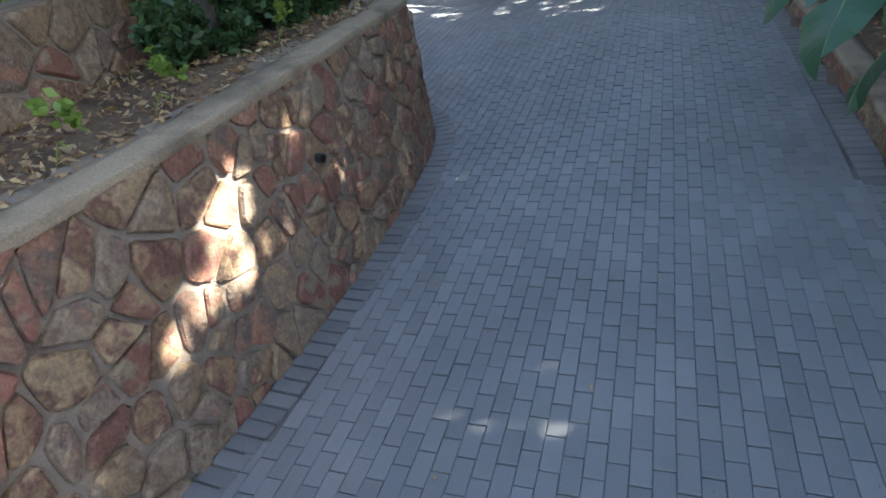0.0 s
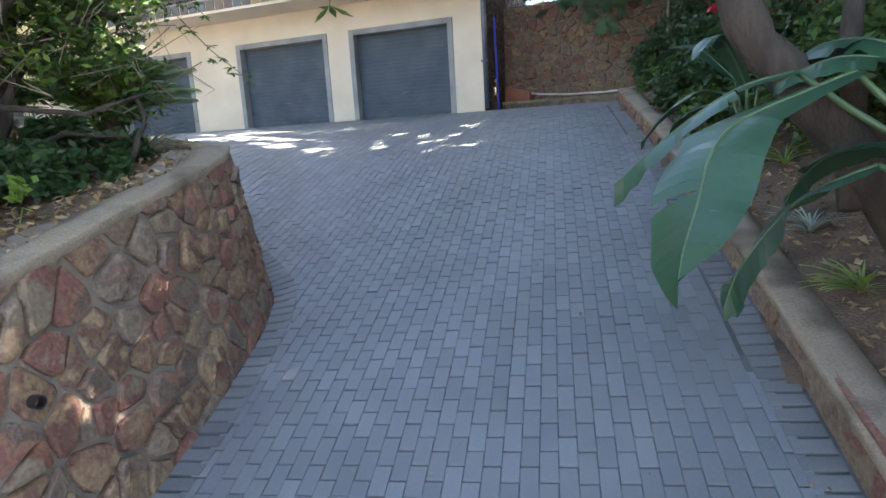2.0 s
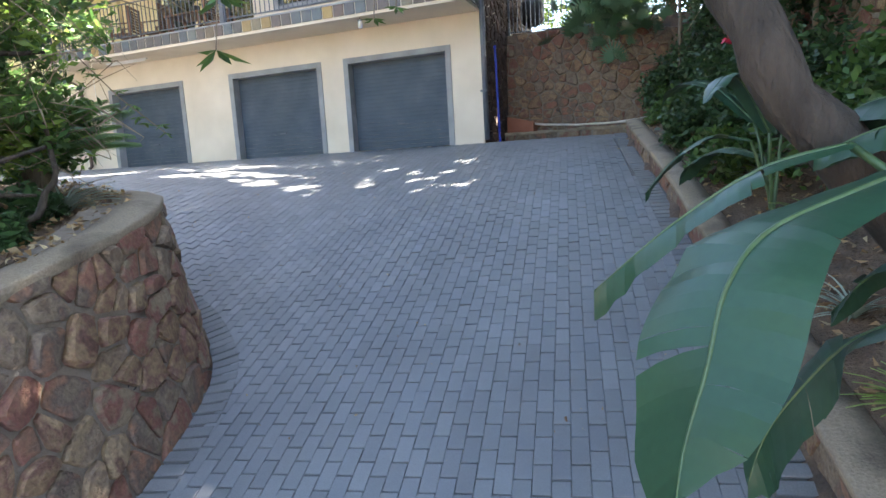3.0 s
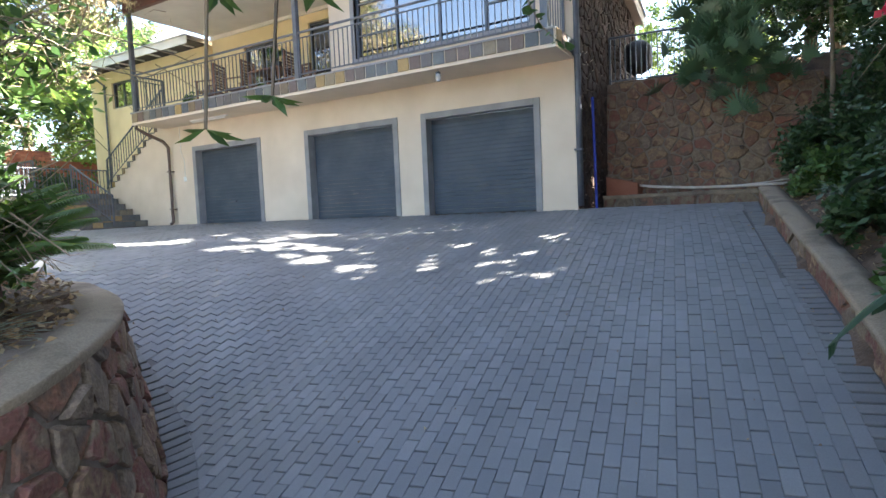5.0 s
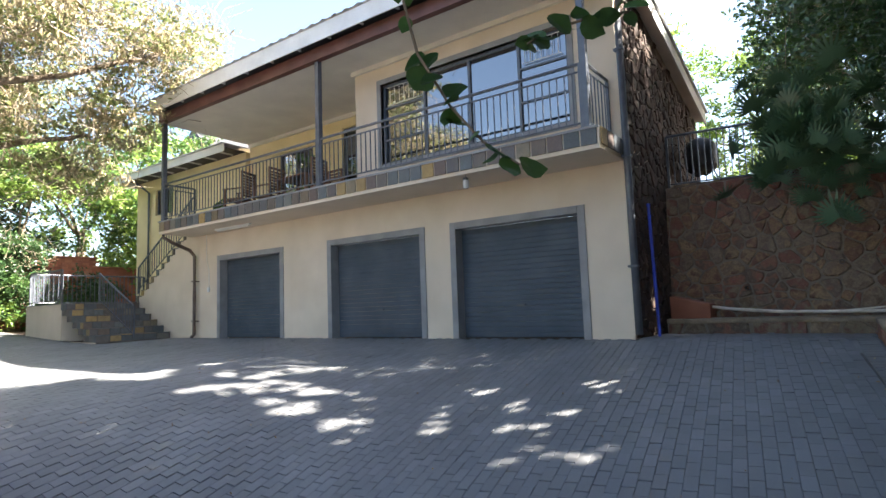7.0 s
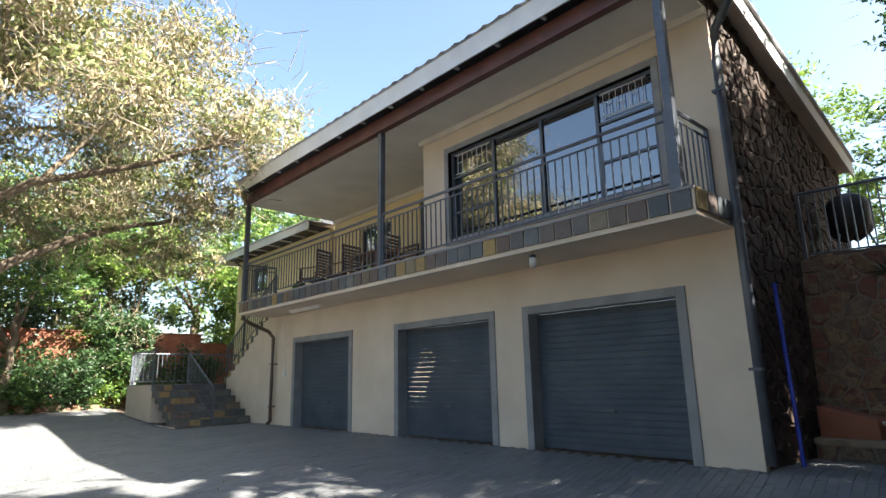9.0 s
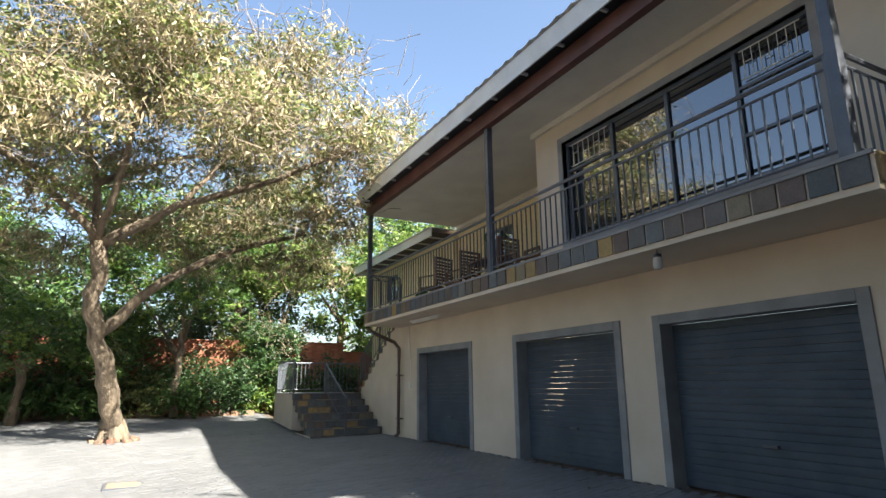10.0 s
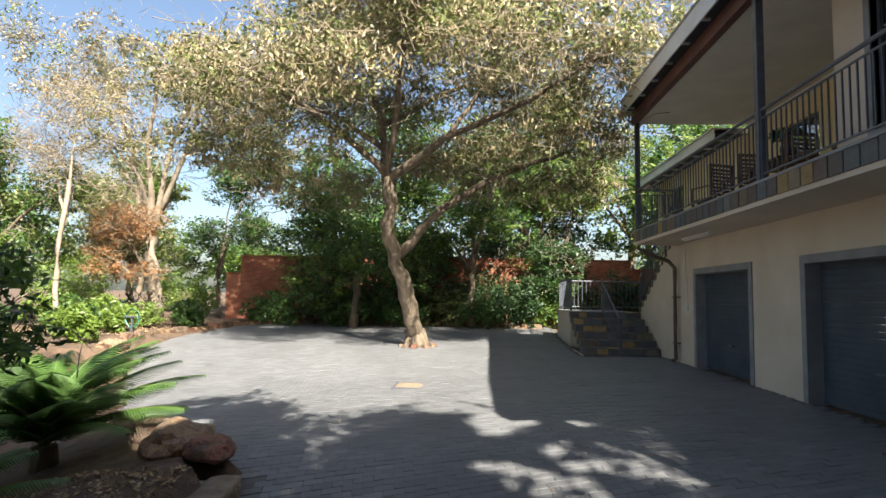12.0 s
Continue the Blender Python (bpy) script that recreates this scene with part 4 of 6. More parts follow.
# the big thorn tree in the yard
def yard_tree():
    z0 = paved_z(-13.6, -6.05)
    t = tagged(empty("tree", (-13.6, -6.05, z0)), "large thorn tree with dry tan pods standing in the paving", "tree")
    limb(t, "trunk", [(-13.6, -6.05, z0 - .1), (-13.45, -6.1, .5), (-13.1, -6.35, 1.5), (-12.6, -6.7, 2.8), (-12.1, -6.7, 4.3)], .24, .17, M_BARK, 1, 12)
    bm = bmesh.new()
    for k in range(7):
        a = k * .9
        tube(bm, [(-13.6 + .1 * math.cos(a), -6.05 + .1 * math.sin(a), z0 + .45), (-13.6 + .24 * math.cos(a), -6.05 + .24 * math.sin(a), z0 + .1), (-13.6 + .4 * math.cos(a), -6.05 + .4 * math.sin(a), z0 - .03)], [.12, .12, .05], 6)
    child(part("root_flare", bm, M_BARK, smooth=True), t)
    for i, (pts, r) in enumerate([
        ([(-12.15, -6.7, 4.2), (-11.2, -5.2, 5.0), (-10.2, -3.4, 5.6), (-9.6, -1.8, 6.4)], .13),
        ([(-12.9, -6.5, 2.4), (-12.8, -5.4, 3.6), (-12.6, -4.0, 4.4), (-12.2, -2.2, 5.0)], .15),
        ([(-12.1, -6.7, 4.3), (-11.6, -7.8, 5.3), (-10.4, -8.6, 5.7), (-9.6, -9.6, 6.3)], .11),
        ([(-12.1, -6.7, 4.3), (-12.3, -6.9, 5.6), (-12.2, -7.3, 7.2), (-12.4, -7.6, 8.6)], .12),
        ([(-12.1, -6.7, 4.3), (-11.2, -6.4, 5.6), (-10.0, -6.1, 6.8), (-9.2, -6.2, 7.8)], .10),
        ([(-12.3, -6.8, 5.0), (-13.4, -8.3, 6.2), (-14.2, -9.8, 6.9)], .09),
        ([(-12.2, -6.9, 5.6), (-13.4, -5.4, 6.9), (-14.2, -3.9, 7.6)], .09),
        ([(-11.2, -5.2, 5.0), (-11.3, -4.2, 6.6), (-11.2, -3.0, 7.9)], .07),
        ([(-10.4, -8.6, 5.7), (-10.9, -9.9, 6.4), (-11.6, -11.3, 6.8)], .07)]):
        limb(t, "limb", pts, r, r * .3, M_BARK, 20 + i)
    cs = [(-9.8, -2.2, 6.5, 1.7, 1.6, 1.0), (-8.9, -4.2, 6.3, 1.5, 1.6, .9), (-10.3, -.9, 6.9, 1.3, 1.2, 1.1), (-9.3, -7.8, 6.1, 1.6, 1.7, .9), (-10.8, -9.8, 6.4, 1.8, 1.7, .9),
          (-12.0, -6.8, 8.3, 2.2, 2.3, 1.3), (-13.6, -3.4, 7.2, 1.8, 1.8, 1.2), (-14.0, -9.0, 7.0, 1.9, 2.0, 1.1), (-12.4, -1.6, 5.6, 1.5, 1.4, 1.0), (-11.9, -11.4, 6.8, 1.6, 1.6, .9),
          (-10.4, -5.6, 7.6, 1.9, 2.0, 1.1), (-11.2, -3.4, 8.2, 1.7, 1.8, 1.1), (-12.0, -4.2, 5.0, 1.1, 1.2, .7), (-9.2, -6.0, 8.2, 1.5, 1.6, .8), (-12.8, -9.2, 8.4, 1.7, 1.9, 1.0), (-11.4, -8.0, 4.9, 1.0, 1.1, .6), (-13.2, -10.8, 5.4, 1.5, 1.6, .9), (-14.4, -6.0, 5.2, 1.4, 1.8, .8), (-13.8, -1.6, 4.4, 1.0, 1.2, .8), (-10.6, -2.4, 5.2, 1.0, 1.2, .6), (-14.8, -11.8, 6.6, 1.6, 1.7, 1.0), (-12.5, -6.5, 6.3, 1.6, 1.9, .8), (-13.5, -3.5, 5.6, 1.2, 1.4, .7), (-11, -7, 9.6, 1.8, 2.2, .9), (-11, -2.6, 9.2, 1.5, 1.6, .8), (-12.6, -9.4, 4.2, 1.1, 1.2, .7), (-12.2, -3.0, 4.2, .9, 1.0, .6), (-14.6, -8.0, 4.4, 1.1, 1.2, .7), (-14.8, -4.4, 4.6, 1.1, 1.2, .7), (-12.4, -11.9, 5.2, 1.0, 1.2, .7)]
    leaf_cloud("crown", fill(cs, 52000), .125, .05, M_OLIVE, t, 1, label="feathery olive green leaves")
    leaf_cloud("pod_mass", fill(cs, 44000), .15, .04, M_DRY, t, 2, droop=1.6, label="dry tan seed pods")
    twig_cloud("twig_mass", fill(cs, 5200), t, M_TWIG, 3, .85, .011)
    # broken edge of paving left round the trunk
    rng = random.Random(4)
    for k in range(9):
        a = k * .7 + rng.uniform(-.1, .1)
        r = rng.uniform(.42, .55)
        vs, fs = stone_mesh([(-.09, -.06), (.09, -.07), (.1, .06), (-.08, .07)], lambda u, v, d, a=a, r=r: Vector((-13.6 + r * math.cos(a) + u * math.cos(a + 1.6) - v * math.sin(a + 1.6), -6.05 + r * math.sin(a) + u * math.sin(a + 1.6) + v * math.cos(a + 1.6), z0 + d)), .004, .06, rng)
        tagged(raw("stone", vs, fs, M_STONE), "loose edging stone round the tree foot", "stone", group="tree edging stones")


yard_tree()


def simple_tree(name, label, base, top, r, clumps, n, length, width, material, seed, bark=M_BARK, limbs=4, extra=None, twigs=300):
    t = tagged(empty(name, base), label, "tree" if "tree" in name else "shrub")
    b, c = Vector(base), Vector(top)
    limb(t, "trunk", [b - Vector((0, 0, .1)), b.lerp(c, .5) + Vector((.1, -.08, 0)), c], r, r * .6, bark, seed)
    rng = random.Random(seed)
    for i in range(limbs):
        q = clumps[i % len(clumps)]
        s = b.lerp(c, rng.uniform(.6, 1))
        e = Vector(q[:3])
        limb(t, "limb", [s, s.lerp(e, .5) + Vector((rng.gauss(0, .2), rng.gauss(0, .2), .25)), e], r * .45, r * .12, bark, seed + i, 6)
    leaf_cloud("crown", fill(clumps, n), length, width, material, t, seed)
    if extra:
        leaf_cloud("crown", fill(clumps, extra[1]), length, width, extra[0], t, seed + 50)
    if twigs:
        twig_cloud("twig_mass", fill(clumps, twigs), t, M_TWIG, seed + 9)
    return t


def clump_box(x0, x1, y0, y1, z0, z1, n, r, seed):
    rng = random.Random(seed)
    return [(rng.uniform(x0, x1), rng.uniform(y0, y1), rng.uniform(z0, z1), r * rng.uniform(.7, 1.3), r * rng.uniform(.7, 1.3), r * rng.uniform(.55, .9)) for _ in range(n)]


# trees along the far wall
simple_tree("tree", "dense dark green tree against the boundary wall", (-17.6, -8.6, .3), (-17.8, -8.3, 3.2), .16, clump_box(-19, -16.6, -11, -6, 1.4, 7.0, 16, 1.3, 31), 17000, .15, .065, M_GREEN, 31, extra=(M_LIME, 6000))
simple_tree("tree", "dense dark green tree against the boundary wall", (-18.0, -4.6, .4), (-18.2, -4.5, 3.0), .15, clump_box(-19.2, -17.0, -7, -2.4, 1.2, 6.8, 16, 1.25, 32), 17000, .15, .065, M_GREEN, 32, extra=(M_LIME, 5000))
simple_tree("tree", "light green sunlit tree beside the stairs", (-19.6, -1.4, .5), (-19.6, -1.2, 2.6), .12, clump_box(-20.6, -18.6, -2.8, 1.2, 2.6, 6.4, 10, 1.1, 33), 13000, .12, .05, M_LIME, 33, extra=(M_OLIVE, 7000))
simple_tree("tree", "tall olive tree behind the yard", (-21.5, -2.6, .4), (-21.4, -2.4, 5), .2, clump_box(-22.5, -19.5, -5, 1.5, 5.5, 9.5, 10, 1.5, 34), 15000, .13, .05, M_OLIVE, 34, extra=(M_GREEN, 5000))
simple_tree("tree", "tree with pale forked trunk at the yard edge", (-19.6, -16.6, .3), (-19.6, -17.0, 4.2), .33, clump_box(-21, -15.5, -20, -12.5, 6.4, 10.6, 18, 1.4, 35), 17000, .13, .045, M_DRY, 35, bark=M_PALEBARK, limbs=6, extra=(M_OLIVE, 8000), twigs=900)
simple_tree("tree", "slender dark tree at the wall end", (-19.8, -14.3, .3), (-19.9, -14.2, 3.6), .11, clump_box(-20.6, -18.6, -15.6, -12.4, 3.0, 6.4, 9, 1.0, 36), 12000, .12, .05, M_GREEN, 36, extra=(M_DARKGREEN, 6000))
simple_tree("shrub", "rusty dry shrub with brown feathery leaves", (-17.0, -15.6, .3), (-17.0, -15.7, 2.4), .13, clump_box(-17.6, -16.4, -17.0, -14.6, 2.0, 4.4, 8, .8, 37), 10000, .10, .03, M_RUST, 37, twigs=500)
simple_tree("tree", "leafy green tree beyond the garden", (-15.5, -20.0, .3), (-15.4, -19.8, 3.0), .16, clump_box(-16.8, -13.8, -22, -17.4, 2.4, 6.2, 10, 1.2, 38), 14000, .13, .055, M_GREEN, 38, extra=(M_LIME, 5000), twigs=400)
simple_tree("tree", "bare twiggy tree beyond the garden", (-14.5, -16.8, .3), (-14.4, -16.6, 4.6), .10, clump_box(-15.5, -13.2, -18.4, -15.0, 4.4, 7.6, 7, 1.1, 39), 2500, .09, .03, M_DRY, 39, bark=M_PALEBARK, twigs=1300)
for _k, (_x, _y, _r, _m) in enumerate([(-17.8, -11.4, .7, M_GREEN), (-18.3, -10.3, .9, M_DARKGREEN), (-17.9, -9.2, .75, M_GREEN), (-18.5, -8.2, .95, M_GREEN), (-18.0, -7.0, .7, M_GREEN), (-18.5, -5.8, .95, M_OLIVE), (-18.2, -4.6, .8, M_GREEN), (-18.6, -3.2, .9, M_DARKGREEN), (-18.8, -12.4, .6, M_GREEN), (-19.0, -2.2, .7, M_LIME), (-18.9, -9.6, 1.25, M_DARKGREEN), (-18.9, -7.5, 1.35, M_DARKGREEN), (-18.9, -5.2, 1.3, M_DARKGREEN), (-18.9, -3.9, 1.2, M_DARKGREEN), (-19.0, -1.2, 1.1, M_GREEN), (-19.0, .4, 1.1, M_DARKGREEN), (-16.4, -13.9, .5, M_GREEN), (-13.6, -14.4, .45, M_LIME), (-21.5, -16.0, .9, M_LIME), (-24, -19, 1.4, M_LIME), (-21, -21, 1.5, M_LIME), (-18.5, -18.8, .8, M_GRASS), (-16.0, -15.0, .5, M_GRASS), (-8.5, -12.6, .4, M_GREEN), (-10.4, -13.4, .5, M_LIME), (-12.0, -14.6, .6, M_GREEN), (-14.4, -15.2, .6, M_LIME), (-17.6, -14.4, .5, M_GREEN), (-11.0, -16.5, .8, M_GREEN), (-15.0, -17.5, .8, M_LIME)]):
    _z = land_z(_x, _y)
    _s = tagged(empty("shrub", (_x, _y, _z)), "low leafy green garden shrub", "shrub", group="garden shrubs")
    limb(_s, "stem", [(_x, _y, _z - .05), (_x + .05, _y, _z + _r)], .03, .015, M_BARK, _k, 5)
    leaf_cloud("leaves", fill([(_x, _y, _z + _r * .9, _r, _r, _r * .9), (_x + .3 * _r, _y + .8 * _r, _z + _r * .7, _r * .7, _r * .7, _r * .7)], int(2600 * max(.8, _r))), .13, .05, _m, _s, 60 + _k)

# hedge of trees behind the wall and beyond the yard
for _k, (_x, _y, _h, _m, _m2) in enumerate([(-23.5, -11, 7.5, M_DARKGREEN, M_GREEN), (-23.8, -6.5, 8.2, M_GREEN, M_DARKGREEN), (-23.6, -2.0, 8.0, M_DARKGREEN, M_OLIVE), (-24, 2.5, 8.5, M_GREEN, M_LIME), (-21.0, 4.5, 7.0, M_LIME, M_GREEN), (-25, 8.0, 9, M_GREEN, M_OLIVE), (-27, -15.5, 2.6, M_GREEN, M_LIME), (-25, -21, 6.5, M_OLIVE, M_LIME), (-20, -25, 7.0, M_GREEN, M_OLIVE), (-13.5, -25, 6.5, M_LIME, M_GREEN), (-30, -24, 7.5, M_GREEN, M_OLIVE), (-9, -28, 7, M_GREEN, M_OLIVE)]):
    _z = land_z(_x, _y)
    simple_tree("tree", "leafy garden tree beyond the boundary wall", (_x, _y, _z), (_x, _y, _z + _h * .45), .2, clump_box(_x - 1.6, _x + 1.6, _y - 2.4, _y + 2.4, _z + 1.6, _z + _h, 11, 1.5, 200 + _k), 9000, .2, .09, _m, 200 + _k, extra=(_m2, 5000), limbs=4, twigs=150)

# trees on the bank that shade the driveway
simple_tree("tree", "large dark leafed tree leaning over the driveway", (4.95, -9.6, -1.7), (4.5, -9.55, -.2), .16, clump_box(5.5, 9.5, -10.5, -4.5, 2.6, 6.0, 18, 1.5, 41), 30000, .15, .07, M_DARKGREEN, 41, limbs=0, extra=(M_GREEN, 9000), twigs=300)
simple_tree("tree", "dense evergreen tree on the bank", (7.0, -1.0, .6), (6.6, -1.2, 3.2), .2, clump_box(4.7, 9.0, -4.6, 3.0, 3.0, 8.2, 22, 1.5, 42), 40000, .15, .07, M_DARKGREEN, 42, extra=(M_GREEN, 20000), twigs=400)
simple_tree("tree", "broad tree above the lower driveway", (8.5, -9.0, .2), (8.3, -8.8, 3.5), .22, clump_box(6.5, 12.0, -13.0, -6.5, 3.0, 8.0, 18, 1.7, 43), 34000, .15, .065, M_GREEN, 43, limbs=5, twigs=300)
simple_tree("tree", "shrubby tree over the bank wall", (6.4, -5.6, .3), (6.2, -5.4, 1.6), .12, clump_box(5.4, 7.6, -8.5, -2.5, 1.0, 3.6, 12, 1.05, 44), 16000, .11, .05, M_GREEN, 44, extra=(M_DARKGREEN, 8000), twigs=300)
simple_tree("tree", "leafy tree behind the retaining wall", (3.6, 4.6, 2.8), (3.4, 4.4, 4.2), .15, clump_box(2.1, 5.6, 2.2, 6.0, 3.6, 8.8, 22, 1.2, 45), 30000, .13, .055, M_DARKGREEN, 45, extra=(M_GREEN, 10000), twigs=300)
simple_tree("tree", "bright green tree beyond the side yard", (1.8, 12.0, 3.3), (1.8, 12, 5), .18, clump_box(-2.2, 3.6, 9.5, 13.0, 3.8, 8.4, 15, 1.4, 46), 20000, .15, .06, M_LIME, 46, extra=(M_GREEN, 5000), twigs=200)
simple_tree("tree", "tall spreading tree above the bank", (9.2, -3.2, .8), (8.4, -3.2, 6.0), .28, clump_box(4.4, 9.8, -7.4, 1.6, 7.0, 10.6, 26, 1.7, 49), 52000, .17, .08, M_GREEN, 49, limbs=6, extra=(M_DARKGREEN, 22000), twigs=300)
simple_tree("shrub", "dense dark shrub hanging over the stone bank wall", (5.2, -3.4, .4), (5.1, -3.5, 1.2), .08, clump_box(4.4, 5.8, -5.2, -1.0, 1.6, 4.6, 14, .8, 53), 17000, .10, .045, M_DARKGREEN, 53, extra=(M_GREEN, 7000), twigs=300)
simple_tree("tree", "dark leafy tree rising over the bank beside the house", (4.7, .6, 2.6), (4.6, .4, 3.8), .12, clump_box(3.7, 5.6, -2.4, 2.2, 4.0, 7.6, 16, 1.0, 54), 22000, .12, .05, M_DARKGREEN, 54, extra=(M_GREEN, 9000), twigs=300)
simple_tree("shrub", "tall dark shrub against the boundary wall", (-18.9, -1.0, .4), (-18.9, -1.0, 1.6), .07, clump_box(-19.2, -18.7, -2.6, 1.0, 1.2, 3.4, 12, .75, 55), 11000, .12, .05, M_DARKGREEN, 55, extra=(M_GREEN, 3000), twigs=150)
# overhead crown kept out of view, added to cut skylight on the drive
simple_tree("tree", "unseen broad tree added to shade the driveway", (7.2, -6.8, .4), (6.6, -6.8, 4.6), .24, clump_box(.9, 8.0, -13.0, -4.0, 5.5, 8.2, 46, 1.4, 56), 90000, .16, .08, M_DARKGREEN, 56, limbs=6, extra=(M_GREEN, 16000), twigs=300)
simple_tree("tree", "tall dark tree behind the side yard", (4.2, 6.6, 2.9), (4.0, 6.4, 5.0), .2, clump_box(1.6, 6.5, 4.2, 9.0, 5.6, 9.6, 20, 1.4, 57), 34000, .15, .07, M_DARKGREEN, 57, extra=(M_GREEN, 12000), twigs=200)
# never in view: added behind the camera to hold skylight off the house front
simple_tree("tree", "unseen tall leafy tree added to dim the house front", (-3.5, -18.5, -2.5), (-3.4, -18.3, 2.5), .26, clump_box(-6.5, 0.5, -20.5, -15.5, 3.5, 8.5, 18, 1.6, 58), 30000, .17, .08, M_GREEN, 58, extra=(M_DARKGREEN, 10000), twigs=200)
# crown added in the sun's path so the stone ledge stays shaded
simple_tree("tree", "dense dark tree added to keep sun off the ledge", (6.2, 2.8, 2.55), (6.1, 2.7, 3.4), .14, clump_box(4.4, 7.6, 1.2, 4.4, 2.9, 6.0, 14, 1.25, 59), 24000, .14, .065, M_DARKGREEN, 59, extra=(M_GREEN, 6000), twigs=150)
# garden trees below, mirrored in the upper window
simple_tree("tree", "tall garden tree with golden foliage", (-5.5, -22.0, -1.0), (-5.4, -21.8, 3), .25, clump_box(-8.5, -2.5, -24, -19, 3.0, 8.0, 10, 1.7, 47), 9000, .16, .06, M_DRY, 47, extra=(M_OLIVE, 7000), twigs=300)
_cy = tagged(empty("cypress", (-2.0, -24.0, -1.5)), "narrow dark green columnar cypress", "tree")
limb(_cy, "trunk", [(-2, -24, -1.6), (-2, -24, 8)], .15, .04, M_BARK, 3)
leaf_cloud("crown", [(-2, -24, 1.5 + _k * .9, .95 - .08 * _k, .95 - .08 * _k, .9, 900) for _k in range(9)], .14, .05, M_DARKGREEN, _cy, 48)


# overhanging shrub of the left bed
def bed_tree():
    t = tagged(empty("tree", (-1.1, -9.3, bed_z(-1.1, -9.3))), "tangled low tree with crooked limbs in the raised bed", "tree")
    z = bed_z(-1.1, -9.3)
    za = bed_z(-.8, -10.3)
    for i, (pts, r) in enumerate([([(-.8, -10.35, za - .1), (-.72, -10.2, za + .6), (-.5, -9.9, za + 1.2), (-.2, -9.6, za + 2.0), (-.1, -9.0, za + 2.8)], .14),
                                  ([(-1.0, -9.9, za - .1), (-.95, -9.6, za + .7), (-1.2, -9.2, za + 1.6), (-1.3, -8.6, za + 2.6)], .11),
                                  ([(-.95, -9.7, z - .02), (-.6, -9.3, z + .06), (-.45, -8.95, z + .16), (-.5, -8.75, z + .45), (-.75, -8.6, z + .8)], .04),
                                  ([(-.95, -9.6, za + .7), (-.8, -9.3, z + 1.0), (-.6, -9.0, z + 1.2), (-.5, -8.7, z + 1.25)], .035),
                                  ([(-.72, -10.2, za + .6), (-1.2, -10.8, za + .9), (-1.5, -11.6, za + 1.5)], .07),
                                  ([(-.75, -10.3, za + .3), (-.9, -10.9, za + .5), (-.7, -11.6, za + .9), (-.5, -12.4, za + 1.2)], .06),
                                  ([(-1.0, -9.5, z + .2), (-.7, -9.3, z + .35), (-.5, -8.9, z + .3)], .03),
                                  ([(-.9, -9.9, z + .3), (-.6, -9.8, z + .5), (-.35, -9.4, z + .45), (-.2, -9.0, z + .6)], .03)]):
        limb(t, "limb" if i else "trunk", pts, r, r * .35, M_DARKBARK, 70 + i, 8)
    cs = [(-1.0, -9.4, z + 1.7, .9, 1.0, .5), (-1.5, -8.2, z + 2.0, .9, .9, .6), (-.5, -10.3, z + 2.0, .9, 1.0, .5), (-1.4, -10.8, z + 1.4, .9, .9, .6), (-.4, -8.7, z + 1.9, .7, .6, .4), (-1.0, -12.0, z + .9, .8, .9, .5), (-1.2, -13.2, z + .6, .8, .9, .6), (-.9, -8.5, z + .75, .4, .45, .25), (-1.1, -10.2, z + 1.0, .5, .6, .3), (-1.3, -9.2, z + .9, .5, .5, .3), (-.8, -9.35, z + 1.0, .55, .6, .4), (-.85, -8.8, z + 1.25, .55, .6, .35), (-1.3, -8.4, z + .8, .6, .6, .5), (-.55, -9.9, z + 1.35, .5, .6, .35), (-1.5, -9.6, z + .55, .6, .7, .4)]
    leaf_cloud("crown", fill(cs, 20000), .095, .036, M_GREEN, t, 71)
    leaf_cloud("crown", fill(cs, 8000), .09, .03, M_LIME, t, 72)
    twig_cloud("twig_mass", fill(cs, 900), t, M_TWIG, 73, .5, .006)


bed_tree()
for _k, (_x, _y, _r) in enumerate([(-1.7, -11.4, .6), (-1.6, -10.4, .5), (-1.4, -12.8, .6), (-1.2, -14.2, .6), (-.55, -10.75, .26), (-.7, -10.0, .3), (-.9, -9.2, .26), (-.6, -9.6, .2)]):
    _z = bed_z(_x, _y)
    _s = tagged(empty("shrub", (_x, _y, _z)), "dark leafy shrub at the back of the raised bed", "shrub", group="bed shrubs")
    limb(_s, "stem", [(_x, _y, _z - .05), (_x, _y, _z + _r)], .03, .015, M_DARKBARK, _k, 5)
    leaf_cloud("leaves", fill([(_x, _y, _z + _r, _r, _r, _r * .9), (_x + .2, _y + .4, _z + _r * .8, _r * .7, _r * .7, _r * .7)], 2600), .09, .04, M_DARKGREEN, _s, 320 + _k)
for _k, (_x, _y, _z, _r) in enumerate([(.16, -11.45, -1.15, .17), (.2, -12.1, -1.3, .13), (-.05, -10.1, -.8, .09)]):
    _w = tagged(empty("weed", (_x - .15, _y, bed_z(_x - .15, _y))), "bright green weed spilling over the wall top", "plant", group="wall weeds")
    _b = bmesh.new()
    tube(_b, [(0, 0, -.03), (.08, 0, .12), (.16, 0, .1)], .005, 5)
    part("stem", _b, M_LIME, _w)
    leaf_cloud("leaves", [(_x, _y, _z + .05, _r, _r, _r * .9, 70)], .07, .045, M_LIME, _w, 310 + _k)


